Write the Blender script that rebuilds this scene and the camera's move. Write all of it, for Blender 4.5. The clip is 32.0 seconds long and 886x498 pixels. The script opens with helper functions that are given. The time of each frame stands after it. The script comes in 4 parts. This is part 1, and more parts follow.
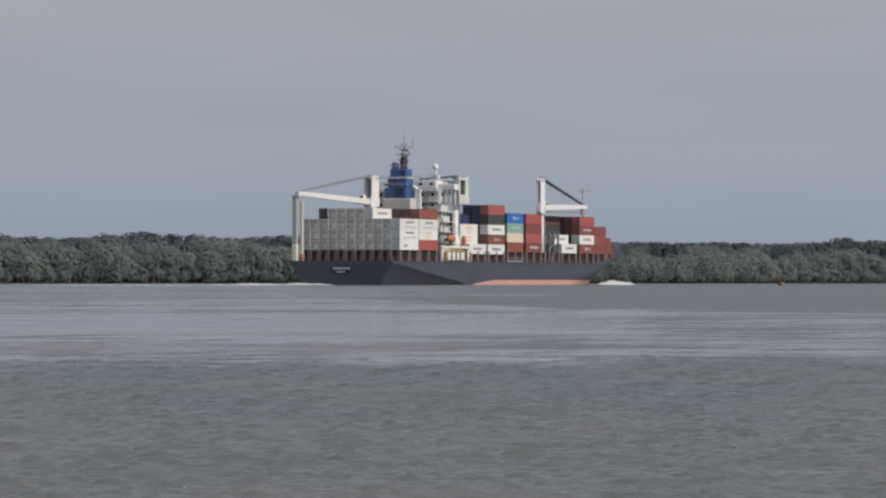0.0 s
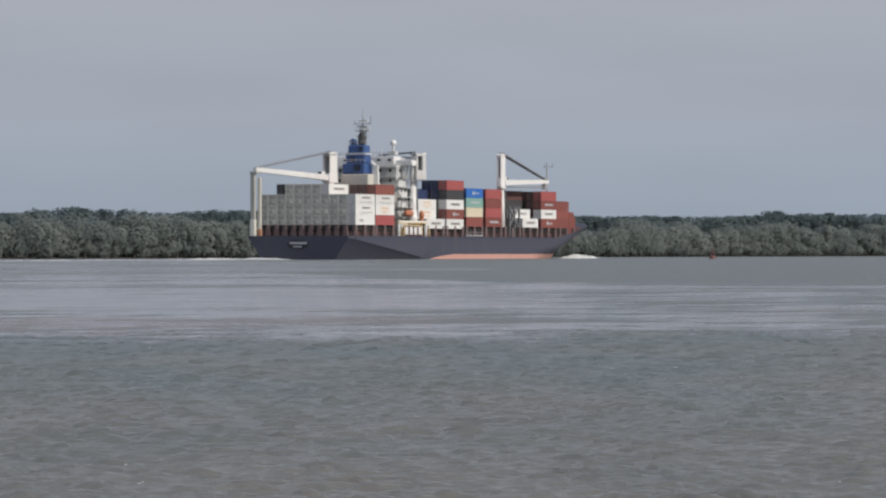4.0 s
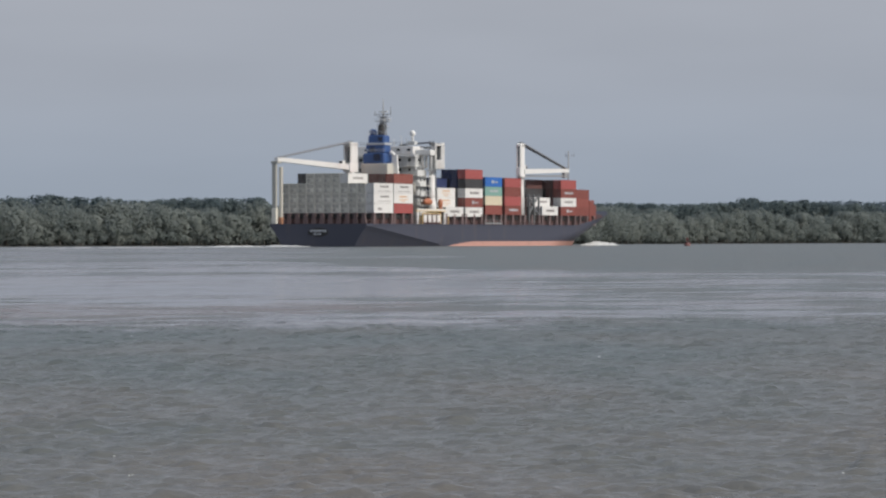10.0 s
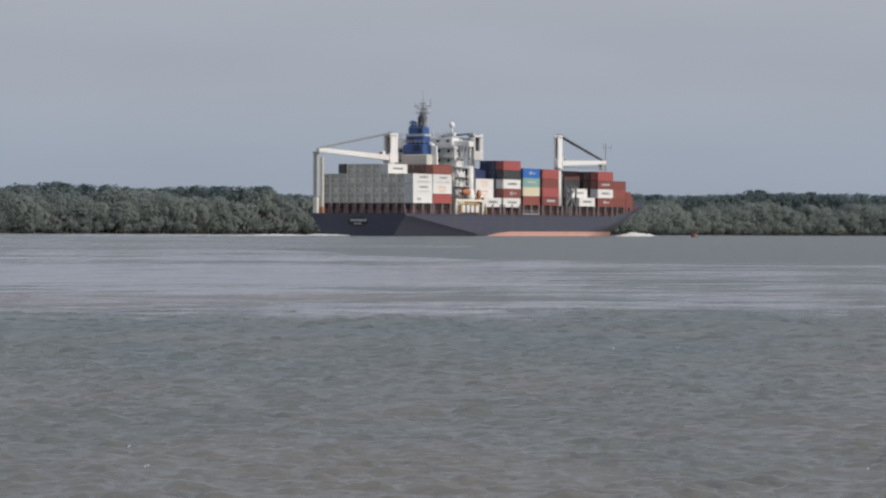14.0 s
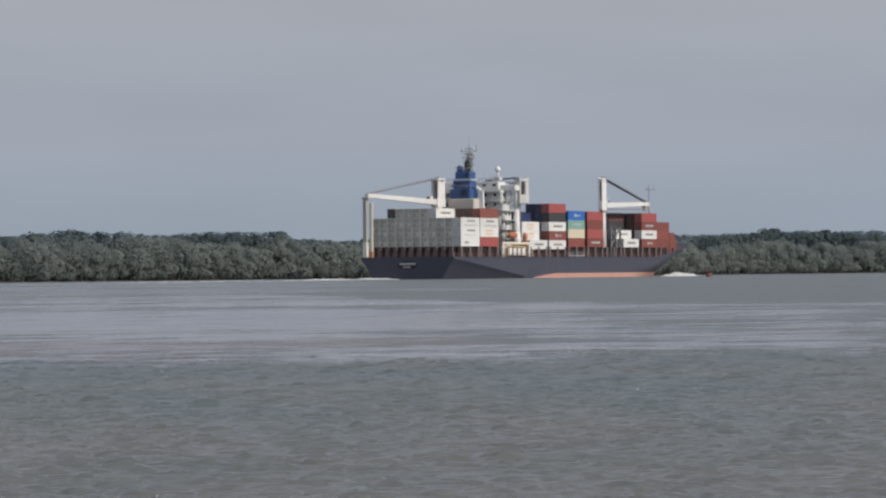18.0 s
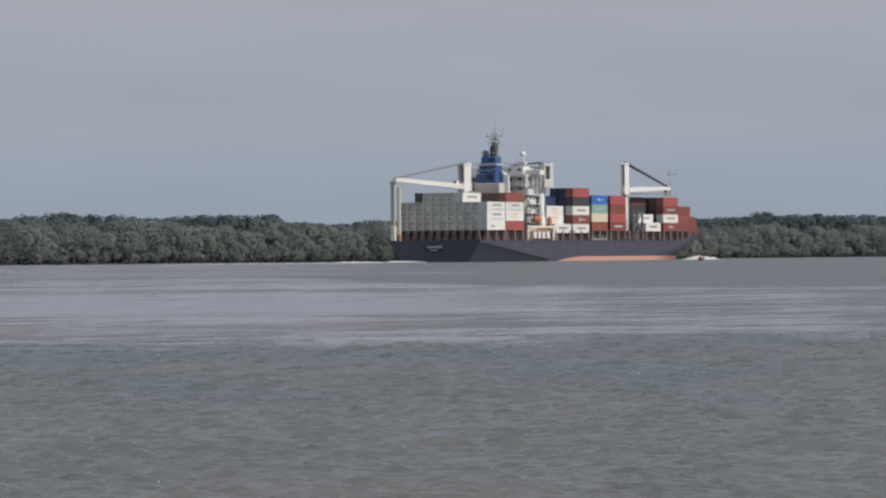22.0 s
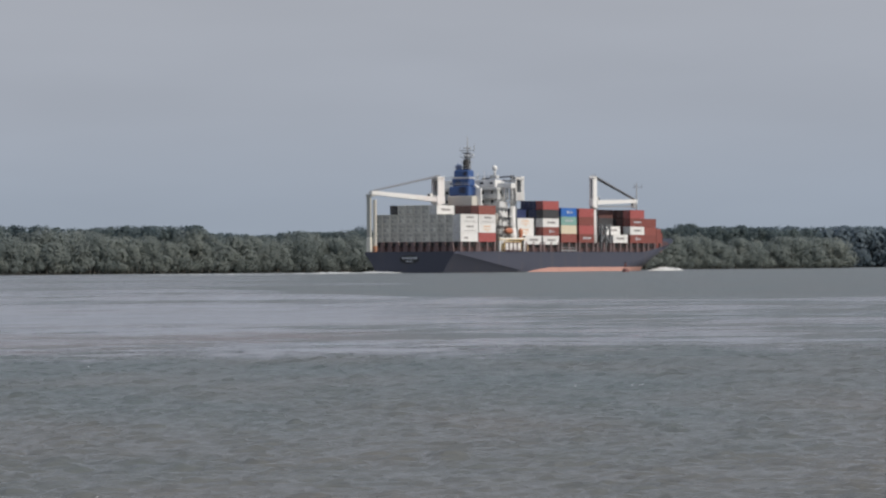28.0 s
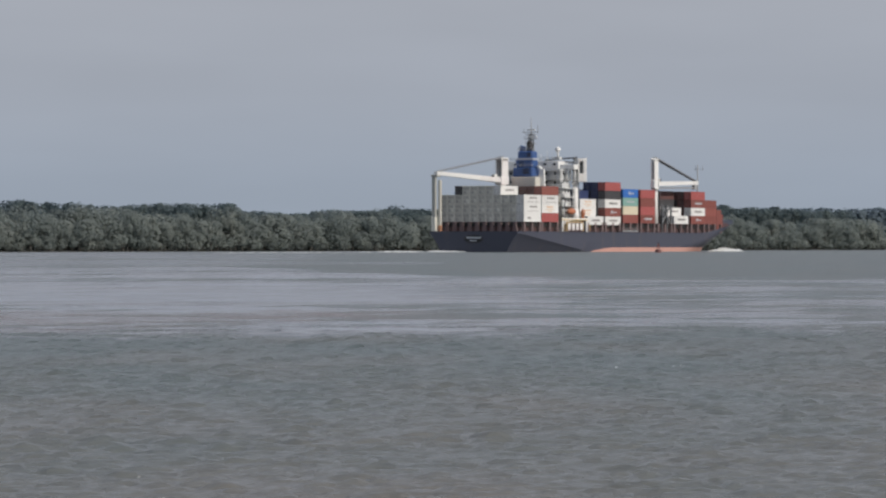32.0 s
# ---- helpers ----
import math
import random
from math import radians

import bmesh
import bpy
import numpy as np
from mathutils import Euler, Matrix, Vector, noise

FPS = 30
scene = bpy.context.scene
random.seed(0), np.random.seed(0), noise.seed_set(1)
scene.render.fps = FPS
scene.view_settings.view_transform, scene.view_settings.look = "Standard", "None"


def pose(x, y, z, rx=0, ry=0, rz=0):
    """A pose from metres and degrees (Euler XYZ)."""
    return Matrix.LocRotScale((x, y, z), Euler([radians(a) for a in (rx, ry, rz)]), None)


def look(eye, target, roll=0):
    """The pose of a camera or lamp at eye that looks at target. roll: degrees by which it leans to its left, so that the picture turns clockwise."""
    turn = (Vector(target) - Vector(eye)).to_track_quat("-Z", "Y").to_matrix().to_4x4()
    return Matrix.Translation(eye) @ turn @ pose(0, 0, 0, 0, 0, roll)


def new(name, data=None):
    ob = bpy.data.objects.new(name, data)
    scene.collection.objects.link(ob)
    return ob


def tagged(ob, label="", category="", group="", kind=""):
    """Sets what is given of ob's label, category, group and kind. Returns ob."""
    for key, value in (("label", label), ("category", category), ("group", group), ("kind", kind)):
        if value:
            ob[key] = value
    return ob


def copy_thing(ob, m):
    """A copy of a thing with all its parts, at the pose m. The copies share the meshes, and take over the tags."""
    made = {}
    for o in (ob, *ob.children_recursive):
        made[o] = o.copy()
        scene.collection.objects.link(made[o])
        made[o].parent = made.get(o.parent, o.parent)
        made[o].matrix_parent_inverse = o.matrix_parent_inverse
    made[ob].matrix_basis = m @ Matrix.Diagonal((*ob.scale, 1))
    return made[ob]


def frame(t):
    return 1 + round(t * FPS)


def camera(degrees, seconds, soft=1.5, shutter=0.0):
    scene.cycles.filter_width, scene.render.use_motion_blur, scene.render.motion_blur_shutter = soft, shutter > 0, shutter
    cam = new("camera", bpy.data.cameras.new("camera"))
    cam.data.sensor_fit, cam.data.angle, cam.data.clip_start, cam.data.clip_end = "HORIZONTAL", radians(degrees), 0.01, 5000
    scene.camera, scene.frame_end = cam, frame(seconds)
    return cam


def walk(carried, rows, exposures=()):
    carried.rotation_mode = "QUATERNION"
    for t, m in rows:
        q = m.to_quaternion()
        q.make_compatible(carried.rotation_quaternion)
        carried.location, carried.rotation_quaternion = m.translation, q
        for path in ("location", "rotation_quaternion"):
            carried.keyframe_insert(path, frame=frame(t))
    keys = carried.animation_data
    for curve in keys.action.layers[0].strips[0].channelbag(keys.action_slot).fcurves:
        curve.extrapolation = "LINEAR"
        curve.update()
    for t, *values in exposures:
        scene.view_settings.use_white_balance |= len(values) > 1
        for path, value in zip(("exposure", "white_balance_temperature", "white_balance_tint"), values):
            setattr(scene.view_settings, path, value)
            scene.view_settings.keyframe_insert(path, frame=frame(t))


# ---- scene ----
# seconds, turn to the right, tilt up, roll: degrees; hand-held on one spot by the river
PATH = (
    (0.0, -0.0000, 0.4804, 0.122),
    (0.5, 0.3423, 0.4361, 0.031),
    (1.0, 0.6225, 0.3615, -0.052),
    (1.5, 0.9000, 0.0142, -0.002),
    (2.0, 0.9871, -0.1991, -0.003),
    (2.5, 0.9603, -0.3885, 0.042),
    (3.0, 1.2335, -0.1822, 0.125),
    (3.5, 1.0684, 0.0557, -0.069),
    (5.5, 1.4418, 0.0594, -0.008),
    (6.0, 1.5284, -0.1160, -0.067),
    (6.5, 1.7159, -0.4790, -0.100),
    (7.0, 1.6889, -0.4163, -0.363),
    (7.5, 1.8904, -0.4435, -0.419),
    (8.0, 1.7786, -0.2518, -0.254),
    (8.5, 1.8401, -0.0673, -0.219),
    (9.0, 1.9055, 0.1358, -0.155),
    (9.5, 1.8216, 0.0421, -0.075),
    (10.0, 1.5249, -0.1496, -0.112),
    (10.5, 1.5548, -0.1218, -0.113),
    (11.0, 1.5831, -0.1830, -0.044),
    (11.5, 1.6646, -0.1293, 0.082),
    (12.0, 1.6966, -0.2008, 0.257),
    (12.5, 1.5613, -0.3497, 0.157),
    (13.0, 1.5573, -0.4983, 0.087),
    (13.5, 1.3594, -0.4243, 0.227),
    (14.0, 1.4144, -0.3177, 0.278),
    (14.5, 1.4894, -0.2554, 0.234),
    (16.5, 1.4454, 0.2532, -0.490),
    (17.0, 1.4768, 0.3341, -0.559),
    (17.5, 1.2421, 0.3793, -0.430),
    (18.0, 1.1748, 0.3875, -0.511),
    (18.5, 0.7801, 0.1779, -0.511),
    (19.0, 1.0758, 0.2667, -0.411),
    (19.5, 1.2804, 0.2748, -0.111),
    (20.0, 1.4279, 0.5712, -0.104),
    (20.5, 1.4555, 0.6097, -0.051),
    (21.0, 1.3453, 0.6536, -0.287),
    (21.5, 1.4032, 0.5984, -0.388),
    (22.0, 1.2978, 0.1128, -0.432),
    (22.5, 1.4518, -0.1069, -0.292),
    (23.0, 1.3967, -0.2505, -0.240),
    (23.5, 1.3763, -0.3409, -0.155),
    (24.0, 1.3282, -0.4874, -0.067),
    (24.5, 1.3484, -0.5970, -0.009),
    (25.0, 1.3170, -0.2796, -0.042),
    (25.5, 1.2755, -0.3889, 0.060),
    (27.5, 2.3908, 0.1968, -0.360),
    (28.0, 2.5394, 0.2881, -0.365),
    (28.5, 3.0142, 0.1997, -0.351),
    (29.0, 2.9165, 0.2747, -0.378),
    (29.5, 2.7712, 0.3004, -0.239),
    (30.0, 2.8946, 0.3626, -0.152),
    (30.5, 2.7165, 0.2470, -0.128),
    (31.0, 2.4965, 0.2519, -0.041),
    (31.5, 2.1380, 0.2316, 0.011),
    (32.0, 2.0001, -0.0482, -0.003),
)

cam = camera(14.457, 32.0, soft=2.35)
EYE = (0.0, 0.0, 1.8)


def aim(turn, tilt):
    a, p = radians(turn), radians(tilt)
    return (EYE[0] + math.sin(a) * math.cos(p), EYE[1] + math.cos(a) * math.cos(p), EYE[2] + math.sin(p))


walk(cam, [(t, look(EYE, aim(a, p), r)) for t, a, p, r in PATH],
     exposures=[(0.0, -0.11), (2.0, 0.0), (5.0, 0.0), (6.0, -0.02), (7.0, 0.04), (9.0, -0.02), (10.0, -0.02), (12.0, 0.0), (14.0, 0.02), (17.0, -0.05), (20.0, -0.06), (21.5, -0.09), (22.2, -0.04), (23.0, 0.04), (24.5, 0.05), (27.5, -0.03), (29.0, -0.02), (32.0, -0.04)])

# ---- light: hazy sky, sun high on the right hand ----
SUN_EL, SUN_AZ = 34.0, 119.0          # azimuth clockwise from straight ahead
world = bpy.data.worlds.new("hazy_sky")
scene.world = world
world.use_nodes = True
wn, wl = world.node_tree.nodes, world.node_tree.links
wn.clear()
w_out = wn.new("ShaderNodeOutputWorld")
w_bg = wn.new("ShaderNodeBackground")
w_sky = wn.new("ShaderNodeTexSky")
w_sky.sky_type = "NISHITA"
w_sky.sun_disc = False
w_sky.sun_elevation, w_sky.sun_rotation = radians(SUN_EL), radians(SUN_AZ)
w_sky.dust_density, w_sky.air_density, w_sky.altitude = 4.0, 1.2, 0.0
w_dim = wn.new("ShaderNodeVectorMath")
w_dim.operation = "SCALE"
w_dim.inputs["Scale"].default_value = 0.1
w_tc = wn.new("ShaderNodeTexCoord")
w_sep = wn.new("ShaderNodeSeparateXYZ")
w_ramp = wn.new("ShaderNodeValToRGB")
w_mix = wn.new("ShaderNodeMix")
w_mix.data_type = "RGBA"
w_mix.inputs[0].default_value = 0.94
ramp = w_ramp.color_ramp
ramp.elements[0].position, ramp.elements[0].color = 0.0, (0.325, 0.38, 0.46, 1)
ramp.elements[1].position, ramp.elements[1].color = 1.0, (0.36, 0.42, 0.52, 1)
for at, col in ((0.02, (0.345, 0.395, 0.475, 1)), (0.045, (0.375, 0.41, 0.478, 1)), (0.09, (0.41, 0.43, 0.485, 1)), (0.4, (0.38, 0.42, 0.50, 1))):
    ramp.elements.new(at).color = col
wl.new(w_tc.outputs["Generated"], w_sep.inputs[0])
wl.new(w_sep.outputs["Z"], w_ramp.inputs[0])
wl.new(w_sky.outputs[0], w_dim.inputs[0])
wl.new(w_dim.outputs[0], w_mix.inputs[6])
wl.new(w_ramp.outputs[0], w_mix.inputs[7])
w_veil = wn.new("ShaderNodeMapping")
w_veil.inputs["Scale"].default_value = (9.0, 9.0, 46.0)
w_cloud = wn.new("ShaderNodeTexNoise")
w_cloud.inputs["Scale"].default_value, w_cloud.inputs["Detail"].default_value, w_cloud.inputs["Roughness"].default_value = 1.0, 3.0, 0.45
w_thick = wn.new("ShaderNodeMapRange")
w_thick.inputs["From Min"].default_value, w_thick.inputs["From Max"].default_value = 0.3, 0.7
w_thick.inputs["To Min"].default_value, w_thick.inputs["To Max"].default_value = 0.965, 1.035
w_cast = wn.new("ShaderNodeVectorMath")
w_cast.operation = "SCALE"
wl.new(w_tc.outputs["Generated"], w_veil.inputs[0])
wl.new(w_veil.outputs[0], w_cloud.inputs["Vector"])
wl.new(w_cloud.outputs["Fac"], w_thick.inputs["Value"])
wl.new(w_mix.outputs[2], w_cast.inputs[0])
wl.new(w_thick.outputs[0], w_cast.inputs["Scale"])
wl.new(w_cast.outputs[0], w_bg.inputs["Color"])
w_bg.inputs["Strength"].default_value = 1.0
wl.new(w_bg.outputs[0], w_out.inputs["Surface"])

sun = new("sun", bpy.data.lights.new("sun", "SUN"))
sun.data.energy, sun.data.angle, sun.data.color = 3.2, radians(1.0), (1.0, 0.93, 0.84)
to_sun = Vector((math.sin(radians(SUN_AZ)) * math.cos(radians(SUN_EL)), math.cos(radians(SUN_AZ)) * math.cos(radians(SUN_EL)), math.sin(radians(SUN_EL))))
sun.matrix_world = look((0, 0, 300), Vector((0, 0, 300)) - to_sun)
scene.view_settings.exposure = 0.0


# ---- materials ----
def material(name, rough=0.6, metal=0.0):
    m = bpy.data.materials.new(name)
    m.use_nodes = True
    b = m.node_tree.nodes["Principled BSDF"]
    b.inputs["Roughness"].default_value, b.inputs["Metallic"].default_value = rough, metal
    return m, m.node_tree.nodes, m.node_tree.links, b


def painted(name, colour, rough=0.55, stain=(0.16, 0.08, 0.045), rust=0.25, scale=0.6, streak=True, vary=0.12):
    """Weathered paint: broad fading, fine grain, streaks that run down."""
    m, n, l, b = material(name, rough)
    tc = n.new("ShaderNodeTexCoord")
    mp = n.new("ShaderNodeMapping")
    mp.inputs["Scale"].default_value = (scale, scale, scale * (0.18 if streak else 1.0))
    big, fine = n.new("ShaderNodeTexNoise"), n.new("ShaderNodeTexNoise")
    big.inputs["Scale"].default_value, big.inputs["Detail"].default_value = 1.3, 6.0
    fine.inputs["Scale"].default_value, fine.inputs["Detail"].default_value = 9.0, 4.0
    l.new(tc.outputs["Object"], mp.inputs[0])
    l.new(mp.outputs[0], big.inputs["Vector"])
    l.new(tc.outputs["Object"], fine.inputs["Vector"])
    r = n.new("ShaderNodeValToRGB")
    r.color_ramp.elements[0].position, r.color_ramp.elements[0].color = 0.56, (0, 0, 0, 1)
    r.color_ramp.elements[1].position, r.color_ramp.elements[1].color = 0.78, (rust, rust, rust, 1)
    l.new(big.outputs["Fac"], r.inputs[0])
    info = n.new("ShaderNodeObjectInfo")
    hsv = n.new("ShaderNodeHueSaturation")
    hsv.inputs["Color"].default_value = (*colour, 1)
    rng = n.new("ShaderNodeMapRange")
    rng.inputs["To Min"].default_value, rng.inputs["To Max"].default_value = 1.0 - vary, 1.0 + vary
    l.new(info.outputs["Random"], rng.inputs["Value"])
    l.new(rng.outputs[0], hsv.inputs["Value"])
    grain = n.new("ShaderNodeMix")
    grain.data_type, grain.blend_type = "RGBA", "MULTIPLY"
    grain.inputs[0].default_value = 0.35
    l.new(hsv.outputs[0], grain.inputs[6])
    l.new(fine.outputs["Fac"], grain.inputs[7])
    mix = n.new("ShaderNodeMix")
    mix.data_type = "RGBA"
    mix.inputs[7].default_value = (*stain, 1)
    l.new(r.outputs[0], mix.inputs[0])
    l.new(grain.outputs[2], mix.inputs[6])
    l.new(mix.outputs[2], b.inputs["Base Color"])
    bump = n.new("ShaderNodeBump")
    bump.inputs["Strength"].default_value, bump.inputs["Distance"].default_value = 0.2, 0.02
    l.new(fine.outputs["Fac"], bump.inputs["Height"])
    l.new(bump.outputs[0], b.inputs["Normal"])
    return m


def leafy(name, dark, light, scale):
    """Leaves: every spray of its own shade, broad patches of species and age."""
    m, n, l, b = material(name, 0.7)
    geo, tc = n.new("ShaderNodeNewGeometry"), n.new("ShaderNodeTexCoord")
    noi = n.new("ShaderNodeTexNoise")
    noi.inputs["Scale"].default_value, noi.inputs["Detail"].default_value = scale, 3.0
    l.new(tc.outputs["Object"], noi.inputs["Vector"])
    add = n.new("ShaderNodeMath")
    add.operation = "MULTIPLY_ADD"
    add.inputs[1].default_value, add.inputs[2].default_value = 0.12, -0.06
    l.new(geo.outputs["Random Per Island"], add.inputs[0])
    tot = n.new("ShaderNodeMath")
    age = n.new("ShaderNodeAttribute")
    age.attribute_name = "tree"
    both_ = n.new("ShaderNodeMath")
    l.new(noi.outputs["Fac"], both_.inputs[0])
    l.new(age.outputs["Fac"], both_.inputs[1])
    l.new(both_.outputs[0], tot.inputs[0])
    l.new(add.outputs[0], tot.inputs[1])
    r = n.new("ShaderNodeValToRGB")
    r.color_ramp.elements[0].position, r.color_ramp.elements[0].color = 0.25, (*dark, 1)
    r.color_ramp.elements[1].position, r.color_ramp.elements[1].color = 0.8, (*light, 1)
    l.new(tot.outputs[0], r.inputs[0])
    l.new(r.outputs[0], b.inputs["Base Color"])
    b.inputs["Specular IOR Level"].default_value = 0.25
    thin, both = n.new("ShaderNodeBsdfTranslucent"), n.new("ShaderNodeMixShader")
    both.inputs[0].default_value = 0.6
    l.new(r.outputs[0], thin.inputs["Color"])
    l.new(b.outputs[0], both.inputs[1])
    l.new(thin.outputs[0], both.inputs[2])
    l.new(both.outputs[0], n["Material Output"].inputs["Surface"])
    return m


def water_material():
    m, n, l, b = material("river_water", 0.12)
    tc = n.new("ShaderNodeTexCoord")
    slick = n.new("ShaderNodeAttribute")
    slick.attribute_name = "slick"
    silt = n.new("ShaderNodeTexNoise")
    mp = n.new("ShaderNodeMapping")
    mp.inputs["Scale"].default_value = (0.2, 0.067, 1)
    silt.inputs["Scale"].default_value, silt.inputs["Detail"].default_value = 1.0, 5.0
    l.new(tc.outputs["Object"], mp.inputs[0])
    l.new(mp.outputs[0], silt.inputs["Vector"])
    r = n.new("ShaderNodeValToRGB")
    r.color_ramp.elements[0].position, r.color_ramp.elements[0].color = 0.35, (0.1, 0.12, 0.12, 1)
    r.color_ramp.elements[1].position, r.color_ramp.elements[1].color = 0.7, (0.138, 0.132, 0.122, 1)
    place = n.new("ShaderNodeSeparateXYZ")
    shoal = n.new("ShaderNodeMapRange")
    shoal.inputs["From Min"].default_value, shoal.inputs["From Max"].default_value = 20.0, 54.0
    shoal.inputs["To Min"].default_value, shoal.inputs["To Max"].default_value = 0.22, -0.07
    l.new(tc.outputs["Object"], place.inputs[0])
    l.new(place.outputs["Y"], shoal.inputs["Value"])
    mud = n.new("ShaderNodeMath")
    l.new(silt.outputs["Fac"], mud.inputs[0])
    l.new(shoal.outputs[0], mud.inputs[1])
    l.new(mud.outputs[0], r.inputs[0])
    # sky sheen painted into the base colour: slick water turns paler and bluer
    sheen_mix = n.new("ShaderNodeMix")
    sheen_mix.data_type = "RGBA"
    sheen_mix.inputs[7].default_value = (0.2, 0.203, 0.238, 1)
    l.new(slick.outputs["Fac"], sheen_mix.inputs[0])
    l.new(r.outputs[0], sheen_mix.inputs[6])
    stripe, ms = n.new("ShaderNodeTexNoise"), n.new("ShaderNodeMapping")
    ms.inputs["Scale"].default_value = (0.045, 0.14, 1)
    stripe.inputs["Scale"].default_value, stripe.inputs["Detail"].default_value = 1.0, 4.0
    l.new(tc.outputs["Object"], ms.inputs[0])
    l.new(ms.outputs[0], stripe.inputs["Vector"])
    where = n.new("ShaderNodeMapRange")
    where.inputs["From Min"].default_value, where.inputs["From Max"].default_value = 0.5, 0.66
    where.inputs["To Max"].default_value = 0.75
    l.new(stripe.outputs["Fac"], where.inputs["Value"])
    amount = n.new("ShaderNodeMath")
    amount.operation = "MULTIPLY"
    l.new(where.outputs[0], amount.inputs[0])
    l.new(slick.outputs["Fac"], amount.inputs[1])
    silted, most = n.new("ShaderNodeAttribute"), n.new("ShaderNodeMath")
    silted.attribute_name = "muddy"
    most.operation = "MAXIMUM"
    l.new(amount.outputs[0], most.inputs[0])
    l.new(silted.outputs["Fac"], most.inputs[1])
    brown = n.new("ShaderNodeMix")
    brown.data_type = "RGBA"
    brown.inputs[7].default_value = (0.165, 0.136, 0.135, 1)
    l.new(most.outputs[0], brown.inputs[0])
    l.new(sheen_mix.outputs[2], brown.inputs[6])
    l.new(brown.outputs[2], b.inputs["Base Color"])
    b.inputs["IOR"].default_value = 1.33
    rip = n.new("ShaderNodeTexNoise")
    mr = n.new("ShaderNodeMapping")
    mr.inputs["Scale"].default_value = (0.7, 1.2, 1)
    rip.inputs["Scale"].default_value, rip.inputs["Detail"].default_value = 10.0, 3.0
    l.new(tc.outputs["Object"], mr.inputs[0])
    l.new(mr.outputs[0], rip.inputs["Vector"])
    calm = n.new("ShaderNodeMapRange")
    calm.inputs["To Min"].default_value, calm.inputs["To Max"].default_value = 0.45, 0.09
    l.new(slick.outputs["Fac"], calm.inputs["Value"])
    bump = n.new("ShaderNodeBump")
    bump.inputs["Distance"].default_value = 0.054
    chop = n.new("ShaderNodeAttribute")
    chop.attribute_name = "chop"
    lift = n.new("ShaderNodeMath")
    lift.operation = "MULTIPLY_ADD"
    lift.inputs[1].default_value, lift.inputs[2].default_value = 0.9, 1.5
    l.new(chop.outputs["Fac"], lift.inputs[0])
    relief = n.new("ShaderNodeMath")
    relief.operation = "MULTIPLY"
    l.new(calm.outputs[0], relief.inputs[0])
    l.new(lift.outputs[0], relief.inputs[1])
    l.new(relief.outputs[0], bump.inputs["Strength"])
    l.new(rip.outputs["Fac"], bump.inputs["Height"])
    l.new(bump.outputs[0], b.inputs["Normal"])
    ruffled = n.new("ShaderNodeMath")
    ruffled.operation = "MULTIPLY_ADD"
    ruffled.inputs[1].default_value, ruffled.inputs[2].default_value = 0.14, 0.2
    l.new(chop.outputs["Fac"], ruffled.inputs[0])
    gloss = n.new("ShaderNodeMix")
    l.new(slick.outputs["Fac"], gloss.inputs[0])
    l.new(ruffled.outputs[0], gloss.inputs[2])
    gloss.inputs[3].default_value = 0.125
    l.new(gloss.outputs[0], b.inputs["Roughness"])
    return m


HULL = painted("hull_navy_paint", (0.067, 0.072, 0.104), 0.55, (0.12, 0.1, 0.09), 0.45, 0.25)
BOOT = painted("boot_top_pink", (0.68, 0.38, 0.32), 0.65, (0.3, 0.17, 0.13), 0.5, 0.3)
WHITE = painted("white_paint", (0.87, 0.865, 0.85), 0.45, (0.42, 0.28, 0.18), 0.35, 0.5)
CREAM = painted("cream_paint", (0.62, 0.6, 0.54), 0.5, (0.35, 0.24, 0.16), 0.4, 0.5)
BLUE = painted("funnel_blue_paint", (0.05, 0.115, 0.31), 0.45, (0.03, 0.05, 0.1), 0.5, 0.5)
BLACK = painted("soot_black", (0.035, 0.034, 0.036), 0.7, (0.06, 0.04, 0.03), 0.3, 0.8)
DECK = painted("deck_red_oxide", (0.1, 0.045, 0.042), 0.7, (0.06, 0.04, 0.035), 0.5, 0.4)
POST = painted("stanchion_dusty_red", (0.19, 0.135, 0.135), 0.7, (0.09, 0.05, 0.045), 0.5, 0.8)
GREY = painted("grey_paint", (0.34, 0.35, 0.36), 0.5, (0.2, 0.15, 0.11), 0.4, 0.5)
ORANGE = painted("lifeboat_orange", (0.5, 0.18, 0.09), 0.4, (0.3, 0.15, 0.08), 0.25, 0.8)
FADED = painted("faded_orange_paint", (0.52, 0.26, 0.15), 0.6, (0.3, 0.2, 0.14), 0.5, 0.8)
YELLOW = painted("safety_yellow", (0.8, 0.59, 0.28), 0.5, (0.3, 0.18, 0.08), 0.3, 0.8)
GLASS, _n, _l, _b = material("dark_window_glass", 0.08)
_b.inputs["Base Color"].default_value = (0.02, 0.025, 0.03, 1)
INK = painted("dark_lettering", (0.3, 0.28, 0.28), 0.6, (0.2, 0.2, 0.2), 0.2, 1.0)
PALE = painted("pale_lettering", (0.55, 0.58, 0.62), 0.6, (0.3, 0.3, 0.3), 0.2, 1.0)
WARM = painted("orange_lettering", (0.78, 0.47, 0.25), 0.6, (0.4, 0.3, 0.2), 0.2, 1.0)
SHADE = painted("unit_panel_grey", (0.7, 0.68, 0.61), 0.6, (0.14, 0.13, 0.12), 0.5, 1.2)
VENT = painted("vent_grey", (0.44, 0.44, 0.41), 0.6, (0.2, 0.18, 0.16), 0.4, 1.0)
MIST = painted("pale_grey_paint", (0.6, 0.61, 0.61), 0.5, (0.34, 0.28, 0.22), 0.4, 0.6)
ROPE = painted("galvanised_wire", (0.22, 0.23, 0.25), 0.6, (0.2, 0.18, 0.16), 0.3, 1.0)
